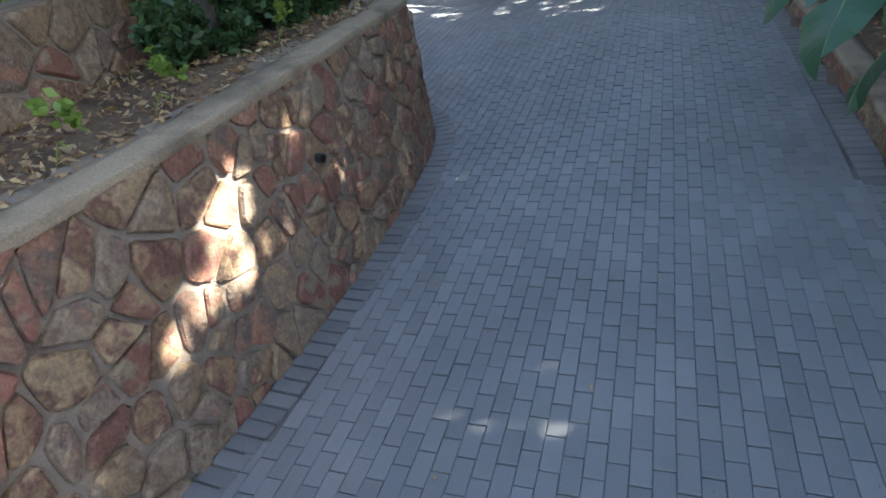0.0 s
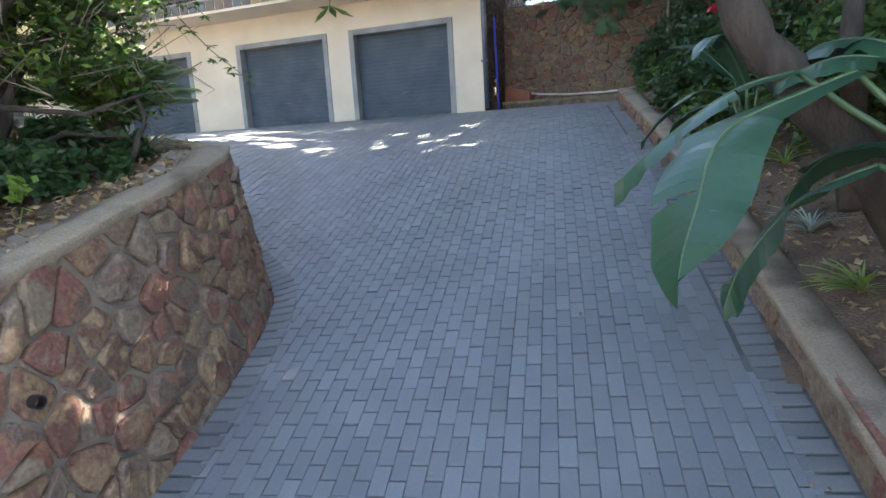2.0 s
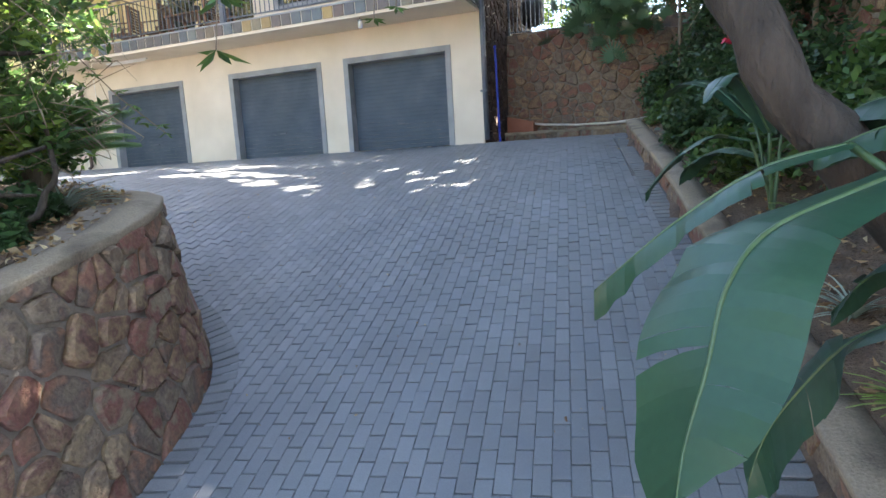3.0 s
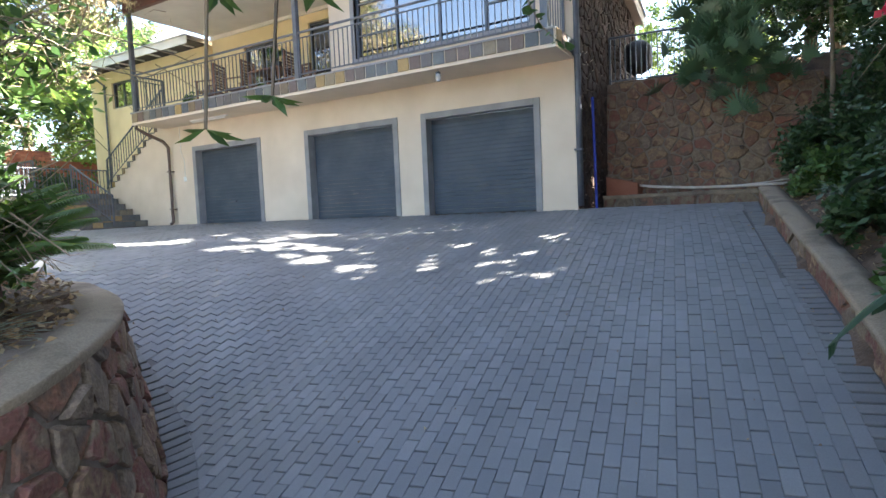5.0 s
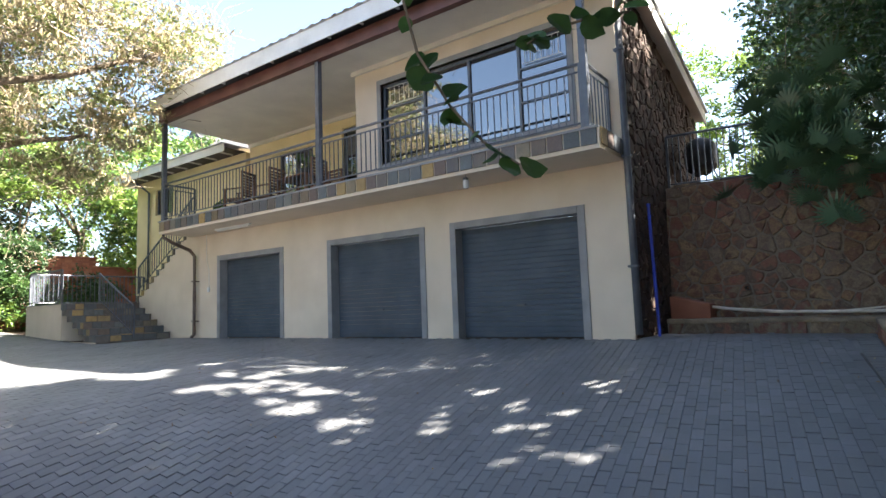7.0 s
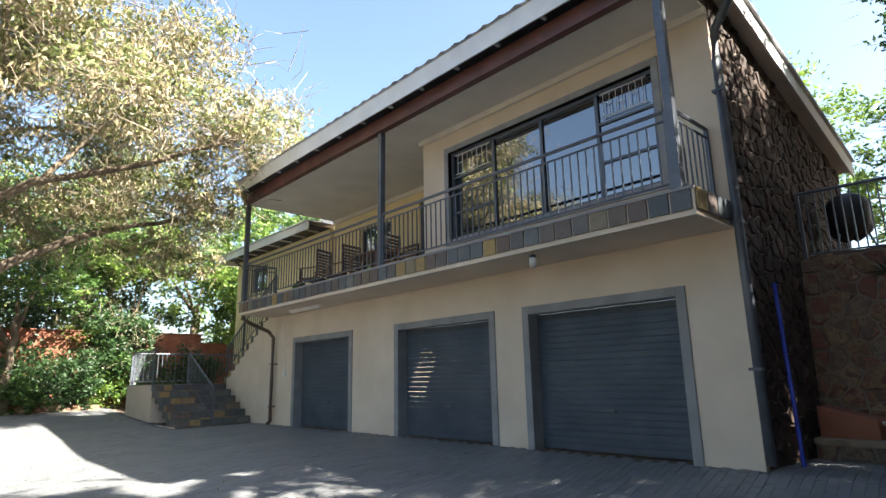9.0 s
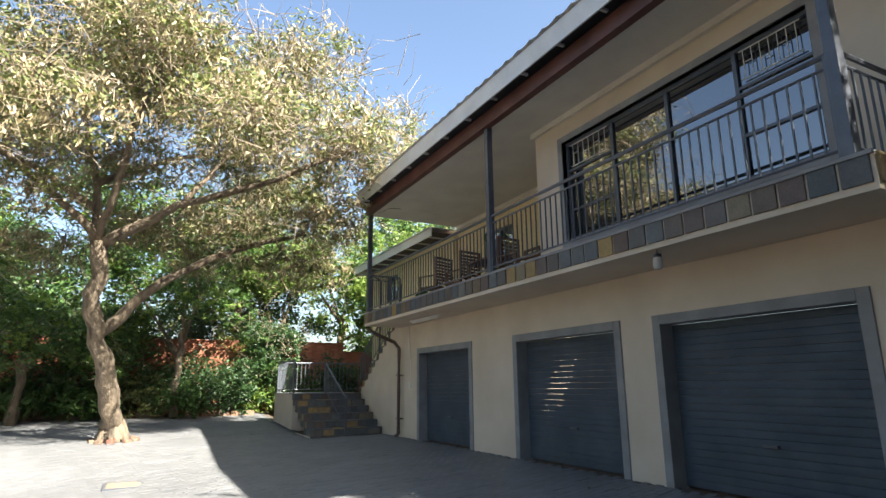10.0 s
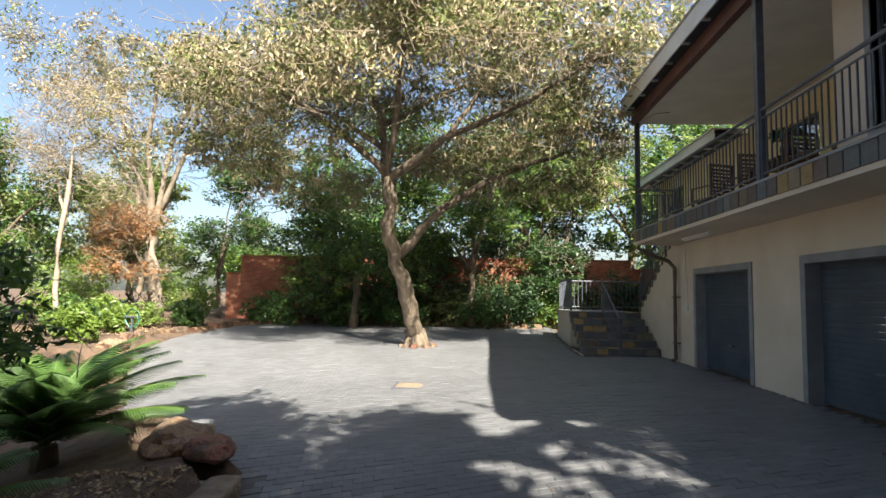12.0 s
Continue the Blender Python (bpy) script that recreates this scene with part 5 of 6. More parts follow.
def litter(name, x0, x1, y0, y1, n, seed, label, size=.07, test=None):
    """Fallen leaves lying on the ground."""
    rng = np.random.default_rng(seed)
    vs, fs = [], []
    for _ in range(n):
        x, y = rng.uniform(x0, x1), rng.uniform(y0, y1)
        if test and not test(x, y):
            continue
        z = land_z(x, y) + .035
        a, s = rng.uniform(0, 6.3), size * rng.uniform(.5, 1.3)
        dx, dy = math.cos(a) * s / 2, math.sin(a) * s / 2
        o = len(vs)
        t = rng.normal(0, .012, 4)
        vs += [(x - dx, y - dy, z + t[0]), (x + dy * .45, y - dx * .45, z + t[1]), (x + dx, y + dy, z + t[2]), (x - dy * .45, y + dx * .45, z + t[3])]
        fs.append((o, o + 1, o + 2, o + 3))
    ob = raw(name, vs, fs, M_LITTER)
    tagged(ob, label, "leaf litter", kind="stuff")


litter("leaf_litter", -3.5, .7, -15, -7, 9000, 81, "dry brown fallen leaves on the raised bed", test=lambda x, y: in_poly(x, y, BED_EDGE) and not near_line(x, y, WALL_LINE, .36))
litter("leaf_litter", 3.0, 6.2, -13, 1.0, 6000, 82, "dry fallen leaves on the bank soil", test=lambda x, y: kerb_x(y) + .25 < x < kerb_x(y) + 1.9)
litter("leaf_litter", -18.8, -12.5, -18, -12.6, 2200, 83, "dry fallen leaves at the yard edge", test=lambda x, y: in_poly(x, y, BED_EDGE))


litter("leaf_litter", -6, 4.0, -13.5, -.6, 420, 84, "small dry leaf bits scattered on the driveway", size=.03, test=lambda x, y: x < kerb_x(y) - .1 and not in_poly(x, y, BED_EDGE) and not near_line(x, y, WALL_LINE, .15))
litter("leaf_litter", 2.6, 5.0, -13.5, -.6, 500, 85, "dry leaf bits gathered along the kerb", size=.05, test=lambda x, y: kerb_x(y) - .35 < x < kerb_x(y) - .06)


def blade_tuft(name, loc, n, length, width, material, label, category, seed, arch=.8):
    """Strap leaves arching out of one root."""
    t = tagged(empty(name, loc), label, category)
    rng = random.Random(seed)
    vs, fs = [], []
    for _ in range(n):
        a, L = rng.uniform(0, 6.28), length * rng.uniform(.6, 1.15)
        lift = rng.uniform(.4, 1.3)
        d, s = Vector((math.cos(a), math.sin(a), 0)), Vector((-math.sin(a), math.cos(a), 0))
        o = len(vs)
        for k in range(6):
            u = k / 5
            p = d * (L * u * math.cos(lift * (1 - u * .5))) + Vector((0, 0, L * (math.sin(lift) * u - arch * .5 * u * u)))
            w = width * (1 - u ** 2) * .5 + .001
            vs += [p + s * w, p - s * w + Vector((0, 0, .004))]
        for k in range(5):
            fs.append((o + 2 * k, o + 2 * k + 1, o + 2 * k + 3, o + 2 * k + 2))
    b = raw("blade_mass", vs, fs, material)
    b.parent = t
    return t


blade_tuft("strap_plant", (-.75, -8.55, bed_z(-.75, -8.55)), 90, .38, .022, M_GREYLEAF, "tuft of grey green strap leaves on the bed", "plant", 91)
for _k, (_x, _y) in enumerate([(4.45, -7.6), (4.5, -6.4), (4.3, -5.3), (4.55, -8.4), (3.7, -1.8), (3.9, -2.8)]):
    blade_tuft("strap_plant", (_x, _y, bank_z(_x, _y)), 40, .34, .016, M_GRASS if _k % 2 else M_GREYLEAF, "thin arching tuft of strap leaves on the bank", "plant", 92 + _k)


def big_leaf(parent, pts, width, seed, tears=5, fold=.35, material=None):
    """A broad paddle leaf along a midrib, with torn edges; midrib and blade."""
    rng = random.Random(seed)
    P = [Vector(p) for p in pts]
    n = 26
    mid = []
    for i in range(n + 1):
        u = i / n * (len(P) - 1)
        k = min(int(u), len(P) - 2)
        a, b, c, d = P[max(k - 1, 0)], P[k], P[k + 1], P[min(k + 2, len(P) - 1)]
        t = u - k
        mid.append(.5 * ((2 * b) + (c - a) * t + (2 * a - 5 * b + 4 * c - d) * t * t + (3 * b - a - 3 * c + d) * t ** 3))
    vs, fs = [], []
    torn = {s: set(rng.sample(range(4, n - 3), tears)) for s in (-1, 1)}
    for s in (-1, 1):
        drop = 0
        prev = None
        for i in range(n):
            cols = []
            for j in (i, i + 1):
                u = j / n
                tan = (mid[min(j + 1, n)] - mid[max(j - 1, 0)]).normalized()
                side = tan.cross(Vector((0, 0, 1)))
                side = side.normalized() if side.length > .1 else Vector((1, 0, 0))
                w = width * (math.sin(math.pi * min(1, u * .94 + .06)) ** .6) * (1.0 if u < .8 else (1 - (u - .8) / .2) ** .55)
                down = Vector((0, 0, -1))
                row = [mid[j]]
                for q in (.35, .7, 1.0):
                    row.append(mid[j] + side * s * w * .5 * q + Vector((0, 0, 1)) * (w * fold * (q * .3 - q * q * .55)) + down * drop * q + Vector((0, 0, rng.gauss(0, .002))))
                cols.append(row)
            if prev and i not in torn[s]:
                cols[0] = prev
            elif i in torn[s]:
                drop += rng.uniform(-.03, .05) * (width / .3)
            o = len(vs)
            vs += cols[0] + cols[1]
            for q in range(3):
                fs.append((o + q, o + q + 1, o + 4 + q + 1, o + 4 + q))
            prev = cols[1]
    blade = raw("blade", vs, fs, material or M_BIGLEAF, smooth=True)
    child(blade, parent)
    bm = bmesh.new()
    tube(bm, mid, [.009 * (1 - i / n) + .002 for i in range(n + 1)], 6)
    rib = child(part("midrib", bm, M_RIB, smooth=True), parent)
    return blade, rib


_ban = tagged(empty("banana_plant", (4.75, -9.7, -1.72)), "wild banana plant with large torn paddle leaves", "plant")
BANANA_LEAVES = [
    ([(4.08, -9.67, -.45), (3.86, -9.76, -.53), (3.64, -9.88, -.62), (3.53, -10.03, -.74), (3.48, -10.15, -.91), (3.43, -10.24, -1.06), (3.41, -10.3, -1.18)], .39),
    ([(4.17, -9.71, -.82), (4.02, -9.68, -.89), (3.9, -9.61, -.99), (3.78, -9.6, -1.15), (3.69, -9.6, -1.31), (3.64, -9.63, -1.46)], .3),
    ([(3.94, -9.37, -.41), (3.69, -9.43, -.47), (3.42, -9.41, -.65), (3.15, -9.43, -.89)], .2),
    ([(4.45, -9.35, -.45), (4.25, -9.25, -.36), (4.08, -9.2, -.36), (3.9, -9.1, -.45)], .26),
    ([(4.55, -9.5, -.6), (4.35, -9.15, -.3), (4.15, -8.85, -.25), (4.0, -8.6, -.4)], .28),
    ([(4.7, -9.6, -.5), (4.9, -9.2, 0), (5.0, -8.8, .2), (5.0, -8.4, .1)], .3),
    ([(4.6, -9.6, -.9), (4.35, -9.45, -.75), (4.1, -9.3, -.8), (3.95, -9.2, -1.0)], .3)]
for _k, (_pts, _w) in enumerate(BANANA_LEAVES):
    big_leaf(_ban, _pts, _w, 100 + _k, tears=3 if _k == 0 else 6, fold=.22 if _k == 0 else .35)
    limb(_ban, "stalk", [(4.75 + .02 * _k, -9.7, -1.75), (4.7, -9.72, -1.1), _pts[0]], .03, .014, M_RIB, 120 + _k, 6)
_ban = tagged(empty("banana_plant", (4.25, -6.3, bank_z(4.25, -6.3))), "smaller wild banana plant with dark leaves over the kerb", "plant")
for _k, (_pts, _w) in enumerate([([(4.05, -6.3, -.35), (3.75, -6.25, -.3), (3.45, -6.2, -.5), (3.25, -6.2, -.75)], .24), ([(4.1, -6.1, -.2), (3.8, -5.8, .15), (3.55, -5.5, .2), (3.4, -5.25, .08)], .26), ([(4.15, -6.5, -.3), (3.95, -6.7, .05), (3.8, -6.9, .1), (3.65, -7.1, -.1)], .24), ([(4.3, -6.2, -.2), (4.3, -6.1, .3), (4.2, -6.0, .55), (4.05, -5.9, .6)], .22), ([(4.2, -6.0, -.5), (3.95, -5.7, -.4), (3.7, -5.4, -.5), (3.55, -5.2, -.7)], .24)]):
    big_leaf(_ban, _pts, _w, 180 + _k)
    limb(_ban, "stalk", [(4.25, -6.3, bank_z(4.25, -6.3) - .05), (4.22, -6.3, -.9), _pts[0]], .025, .012, M_RIB, 190 + _k, 6)
# crooked trunk that climbs over the drive
_tk = tagged(empty("tree", (4.95, -8.95, -1.75)), "crooked dark tree trunk leaning across the bank", "tree")
limb(_tk, "trunk", [(4.95, -8.95, -1.85), (4.35, -8.92, -.85), (3.85, -8.88, -.22), (3.62, -8.7, .4), (3.6, -8.2, 1.4), (3.9, -7.2, 3.4)], .135, .09, M_DARKBARK, 130, 10, .12)
limb(_tk, "limb", [(4.3, -8.95, -1.1), (4.35, -8.6, 0), (4.5, -8.2, 1.2), (4.6, -7.8, 2.4)], .06, .04, M_DARKBARK, 131)
_cs = clump_box(3.6, 6.0, -8.5, -5.0, 3.4, 5.0, 6, .9, 132)
leaf_cloud("crown", fill(_cs, 8000), .13, .055, M_DARKGREEN, _tk, 132)

# shrubs hanging over the kerb and the wall
for _k, (_x, _y, _z, _r, _m, _n) in enumerate([(4.6, -4.4, .0, .75, M_DARKGREEN, 5200), (4.4, -2.6, .4, .75, M_DARKGREEN, 5200), (4.3, -.8, .7, .8, M_DARKGREEN, 5600), (4.9, -6.0, -.3, .7, M_GREEN, 4000), (3.9, .6, 1.0, .7, M_DARKGREEN, 5000), (3.35, .2, .75, .42, M_DARKGREEN, 2600), (3.7, .3, 3.6, .8, M_DARKGREEN, 6000), (3.55, -1.1, .25, .42, M_GREEN, 2400), (3.75, -3.3, -.05, .42, M_DARKGREEN, 2400), (4.0, -5.0, -.5, .4, M_GREEN, 2200), (4.6, -1.8, 2.0, 1.0, M_DARKGREEN, 7000), (4.9, -4.2, 1.7, 1.0, M_DARKGREEN, 7000), (5.2, -7.3, .2, .8, M_GREEN, 4500)]):
    _b = bank_z(_x, min(_y, .3))
    _s = tagged(empty("shrub", (_x, _y, _b)), "dense dark green shrub overhanging the stone kerb", "shrub", group="bank shrubs")
    limb(_s, "stem", [(_x, _y, _b - .05), (_x, _y, max(_z, _b + .2))], .05, .02, M_BARK, _k, 5)
    leaf_cloud("leaves", fill([(_x, _y, _z, _r, _r, _r), (_x - .35 * _r, _y + .7 * _r, _z - .3 * _r, _r * .7, _r * .7, _r * .6), (_x + .3 * _r, _y - .8 * _r, _z + .3 * _r, _r * .7, _r * .7, _r * .7)], _n), .095, .045, _m, _s, 140 + _k)


def split_leaf(R, seed):
    """A deeply cut philodendron leaf, flat mesh of lobes with a bend."""
    rng = random.Random(seed)
    vs, fs = [(0, 0, 0)], []
    n = 8
    for s in (-1, 1):
        for i in range(n):
            a = s * (.15 + i / n * 2.3)
            L = R * (1 - .35 * (i / n)) * rng.uniform(.85, 1.1)
            o = len(vs)
            root = Vector((0, -R * .12 * i / n, 0))
            tip = Vector((math.sin(a) * L, math.cos(a) * L * .95, -.22 * L))
            side = Vector((math.cos(a), -math.sin(a), 0)) * R * .05
            mid = root.lerp(tip, .6) + Vector((0, 0, .06 * R))
            vs += [root - side * .9, root + side * .9, mid + side, mid - side, tip]
            fs += [(o, o + 1, o + 2, o + 3), (o + 3, o + 2, o + 4)]
    me = bpy.data.meshes.new("leaf")
    me.from_pydata([tuple(v) for v in vs], [], fs)
    me.materials.append(M_PHILO)
    return me


M_PHILO = mat("split_leaf", [(.045, .10, .05), (.08, .155, .085), (.055, .12, .06)], scale=3, rough=.35, bump=0, per="object")
_ph = tagged(empty("philodendron", (2.9, 1.95, 2.1)), "philodendron with deeply cut leaves spilling over the wall", "plant")
_lm = [split_leaf(.36, k) for k in range(4)]
_rng = random.Random(150)
for _k in range(130):
    _x, _z = _rng.gauss(2.35, .45), _rng.gauss(2.75, .45)
    _y = 1.75 - _rng.uniform(0, .9)
    _l = new("leaf", _lm[_k % 4])
    _l.parent = _ph
    _l.matrix_basis = pose(_x - 2.9, _y - 1.95, _z - 2.1, _rng.uniform(100, 165), _rng.uniform(-30, 30), _rng.uniform(-70, 50)) @ Matrix.Scale(_rng.uniform(.6, 1.15), 4)
for _k in range(8):
    _b = bmesh.new()
    tube(_b, [(0, .3, -.1), (_rng.uniform(-.8, .4), -.1, .5), (_rng.uniform(-1, .5), -.5, .6)], .014, 5)
    part("stalk", _b, M_GREEN, _ph)
# red flowers in the bank shrubs
_bg = tagged(empty("bougainvillea", (4.5, -3.5, -.2)), "red flowering climber in the dark shrubs", "plant")
_b = bmesh.new()
tube(_b, [(0, 0, 0), (-.2, .3, 1.0), (-.5, .4, 1.9)], .02, 5)
part("stem", _b, M_BARK, _bg)
leaf_cloud("flowers", [(3.9, -3.6, 1.75, .16, .2, .14, 50), (3.75, -4.3, 1.5, .14, .2, .14, 40), (4.0, -2.9, 2.0, .14, .2, .14, 40), (3.8, -4.8, 1.2, .1, .15, .1, 26), (4.0, -5.3, .6, .08, .1, .08, 12)], .07, .06, M_RED, _bg, 151)


M_ROUND = leaf_mat("round_leaves", [(.06, .13, .03), (.09, .18, .045), (.045, .10, .025)], trans=.35)
# branch with round leaves that hangs over the drive
def round_leaf_branch(name, pts, n, size, seed, label):
    t = tagged(empty(name, pts[0]), label, "branch")
    rng = random.Random(seed)
    o = Vector(pts[0])
    P = [Vector(p) - o for p in pts]
    bm = bmesh.new()
    tube(bm, P, [.0035 - .002 * i / len(P) for i in range(len(P))], 5)
    part("stem", bm, M_BARK, t)
    bm = bmesh.new()
    c = bm.verts.new((0, 0, -.004))
    ring = [bm.verts.new((size * .5 * r * math.sin(a), size * .5 * (1 - r * math.cos(a)), z)) for a, r, z in [(k * math.pi / 6, [.9, 1.0, 1.02, 1.0, .95, .9, 1.15][min(k, 12 - k)], .06 * size * math.cos(2 * k * math.pi / 6)) for k in range(12)]]
    for k in range(12):
        bm.faces.new((c, ring[k], ring[(k + 1) % 12]))
    c.co = (0, size * .5, -.08 * size)
    me = bpy.data.meshes.new("leaf")
    bm.to_mesh(me)
    bm.free()
    me.materials.append(M_ROUND)
    for k in range(n):
        u = (k + rng.random()) / n * (len(P) - 1)
        i = min(int(u), len(P) - 2)
        p = P[i].lerp(P[i + 1], u - i)
        l = new("leaf", me)
        l.parent = t
        l.matrix_basis = Matrix.Translation(p) @ pose(0, 0, 0, rng.uniform(-60, 20), rng.uniform(-40, 40), rng.uniform(0, 360)) @ Matrix.Scale(rng.uniform(.6, 1.25), 4)
    return t


round_leaf_branch("branch", [(2.35, -7.6, 1.9), (2.2, -7.66, 1.4), (2.12, -7.65, 1.1), (2.13, -7.59, .92), (2.16, -7.55, .84), (2.2, -7.52, .78), (2.25, -7.5, .74)], 30, .04, 160, "thin hanging branch with round green leaves")
round_leaf_branch("branch", [(2.7, -7.3, 1.8), (2.55, -7.3, 1.3), (2.45, -7.34, 1.06), (2.39, -7.37, .99), (2.35, -7.43, .97), (2.29, -7.47, .95), (2.27, -7.49, .93)], 30, .036, 161, "thin hanging branch with round green leaves")


def hanging_sprig(pts, clusters, size, seed):
    """A thin drooping twig with fans of narrow pointed leaflets."""
    t = tagged(empty("branch", pts[0]), "thin drooping twig with fans of pointed green leaflets", "branch", group="drooping twigs")
    rng = random.Random(seed)
    P = [Vector(p) - Vector(pts[0]) for p in pts]
    bm = bmesh.new()
    tube(bm, P, [.005 - .003 * i / len(P) for i in range(len(P))], 5)
    part("stem", bm, M_BARK, t)
    for k in range(clusters):
        u = (len(P) - 1) * (1 - k / clusters * .55)
        i = min(int(u), len(P) - 2)
        c = P[i].lerp(P[i + 1], u - i) + Vector((rng.gauss(0, .05), rng.gauss(0, .05), rng.gauss(-.01, .03))) * (1 if k else 0)
        vs, fs = [], []
        for j in range(rng.choice((5, 6, 7))):
            a = j * .95 + rng.uniform(-.3, .3)
            d = Vector((math.cos(a), math.sin(a), rng.uniform(-.9, .1))).normalized() * size * rng.uniform(.7, 1.2)
            w = d.cross(Vector((0, 0, 1))).normalized() * size * .17
            o = len(vs)
            vs += [c, c + d * .45 + w, c + d, c + d * .45 - w, c + d * .5 + Vector((0, 0, -.12 * size))]
            fs += [(o, o + 4, o + 1), (o + 1, o + 4, o + 2), (o + 2, o + 4, o + 3), (o + 3, o + 4, o)]
        lf = raw("leaf_fan", vs, fs, M_GREEN)
        lf.parent = t


hanging_sprig([(2.0, -9.6, 1.7), (1.9, -9.65, .9), (1.82, -9.68, .4), (1.77, -9.68, .09)], 2, .12, 1)
hanging_sprig([(2.4, -9.2, 1.7), (2.34, -9.28, 1.0), (2.3, -9.3, .6), (2.28, -9.32, .21)], 3, .06, 2)
hanging_sprig([(2.5, -9.1, 1.7), (2.42, -9.2, 1.0), (2.38, -9.23, .6), (2.35, -9.25, .26)], 3, .055, 3)
hanging_sprig([(-.3, -9.3, .9), (.1, -9.1, .5), (.4, -8.95, .1), (.63, -8.86, -.12)], 9, .06, 4)
hanging_sprig([(-.3, -9.4, 1.0), (.1, -9.2, .7), (.35, -9.15, .5), (.5, -9.1, .3)], 8, .06, 5)


def frond_plant(name, base, fronds, length, seed, label):
    """A cycad: stiff feather fronds with narrow leaflets."""
    t = tagged(empty(name, base), label, "plant")
    rng = random.Random(seed)
    bm = bmesh.new()
    tube(bm, [(0, 0, -.1), (0, 0, .25)], [.16, .13], 10)
    part("stump", bm, M_BARK, t)
    for f in range(fronds):
        a = f * 2.4 + rng.uniform(-.2, .2)
        lift = .6 + .95 * (f / fronds) + rng.uniform(-.1, .1)
        L = length * rng.uniform(.85, 1.1)
        d, s = Vector((math.cos(a), math.sin(a), 0)), Vector((-math.sin(a), math.cos(a), 0))
        mid = [Vector((0, 0, .25)) + d * (L * u * math.cos(lift * (1 - .35 * u))) + Vector((0, 0, L * (math.sin(lift) * u - .38 * u * u))) for u in [k / 20 for k in range(21)]]
        vs, fs = [], []
        n = 46

        def spine(k):
            u = k / n
            i = min(int(u * 20), 19)
            return mid[i].lerp(mid[i + 1], u * 20 - i), (mid[i + 1] - mid[i]).normalized()
        for k in range(3, n + 1):
            vs.append(spine(k)[0])
        for k in range(3, n):
            p, tan = spine(k)
            up = s.cross(tan)
            w = .26 * length / 1.2 * math.sin(math.pi * (k / n * .85 + .12)) ** .7
            for g in (-1, 1):
                dr = (s * g + tan * .55 + up * .3).normalized()
                o = len(vs)
                vs += [p + dr * w * .6 + tan * .008, p + dr * w + Vector((0, 0, -.02)), p + dr * w * .55 - tan * .004]
                fs.append((k - 3, k - 2, o, o + 1, o + 2))
        fr = raw("frond", vs, fs, M_FROND)
        fr.parent = t
        bm = bmesh.new()
        tube(bm, mid, [.011 * (1 - k / 20) + .002 for k in range(21)], 5)
        st = part("rachis", bm, M_LIME, t)
    return t


M_FROND = leaf_mat("cycad_leaflets", [(.07, .15, .035), (.11, .21, .05), (.085, .175, .04)], trans=.25)
frond_plant("cycad", (-4.2, -9.2, bed_z(-4.2, -9.2)), 44, 1.75, 170, "cycad with stiff arching feathery green fronds")
frond_plant("cycad", (-1.5, -8.2, bed_z(-1.5, -8.2)), 30, 1.0, 171, "young cycad with feathery fronds in the raised bed")
# rocks at the bed edge
for _k, (_x, _y, _r) in enumerate([(-4.25, -7.75, .34), (-4.0, -7.25, .22), (-4.9, -8.3, .26), (-6.0, -9.3, .2), (-7.6, -10.6, .2), (-9.6, -11.9, .22), (-5.4, -8.8, .18)]):
    _b = bmesh.new()
    bmesh.ops.create_icosphere(_b, subdivisions=3, radius=1)
    for _v in _b.verts:
        _n = 1 + .35 * noise.noise(_v.co * 1.3 + Vector((_k * 3, 0, 0))) + .12 * noise.noise(_v.co * 4)
        _v.co = Vector((_v.co.x * _r * 1.3, _v.co.y * _r, _v.co.z * _r * .65)) * _n
    _o = part("rock", _b, M_STONE)
    _o.location = (_x, _y, land_z(_x, _y) + _r * .25)
    _o.rotation_euler = (0, 0, _k * 1.1)
    tagged(_o, "rounded brown rock edging the garden bed", "rock", group="bed edging rocks")


# ---- boundary wall, far yard ----
_bw = boxes((-19.75, -19.5, -13.35, 1.2, .2, 2.72), (-19.75, -19.5, -13.9, -13.35, .2, 2.05), (-19.75, -19.5, 1.2, 6, .2, 2.4))
boundary = tagged(part("wall_boundary", _bw, M_RENDER), "terracotta red boundary wall behind the trees", "wall", kind="structure")
for _a, _b2, _z in ((-13.4, 1.25, 2.72), (-13.95, -13.4, 2.05), (1.25, 6, 2.4)):
    child(part("coping", boxes((-19.8, -19.45, _a, _b2, _z, _z + .05), bevel=.008), M_BRICK), boundary)
_bm = bmesh.new()
box(_bm, -.012, .012, -.105, .105, -.034, .034)
_me = bpy.data.meshes.new("brick")
_bm.to_mesh(_me)
_bm.free()
_me.materials.append(M_BRICK)
_rng = random.Random(5)
_vs, _fs = [], []
for _r in range(33):
    for _c in range(66):
        _y = -13.22 + _c * .22 + (.11 if _r % 2 else 0)
        _z = .27 + _r * .075
        if _c < 12 and 9 < _r:
            _o = new("brick", _me)
            _o.parent = boundary
            _o.location = (-19.49 + _rng.uniform(-.003, .003), _y, _z)
        else:
            _o = len(_vs)
            _d = _rng.uniform(-.003, .003)
            for _x in (-.012, .012):
                for _yy in (-.105, .105):
                    for _zz in (-.034, .034):
                        _vs.append((-19.49 + _d + _x, _y + _yy, _z + _zz))
            for _f in ((4, 6, 7, 5), (0, 4, 5, 1), (2, 3, 7, 6), (0, 2, 6, 4), (1, 5, 7, 3)):
                _fs.append(tuple(_o + i for i in _f))
tagged(child(raw("bricks", _vs, _fs, M_BRICKS), boundary), kind="stuff")
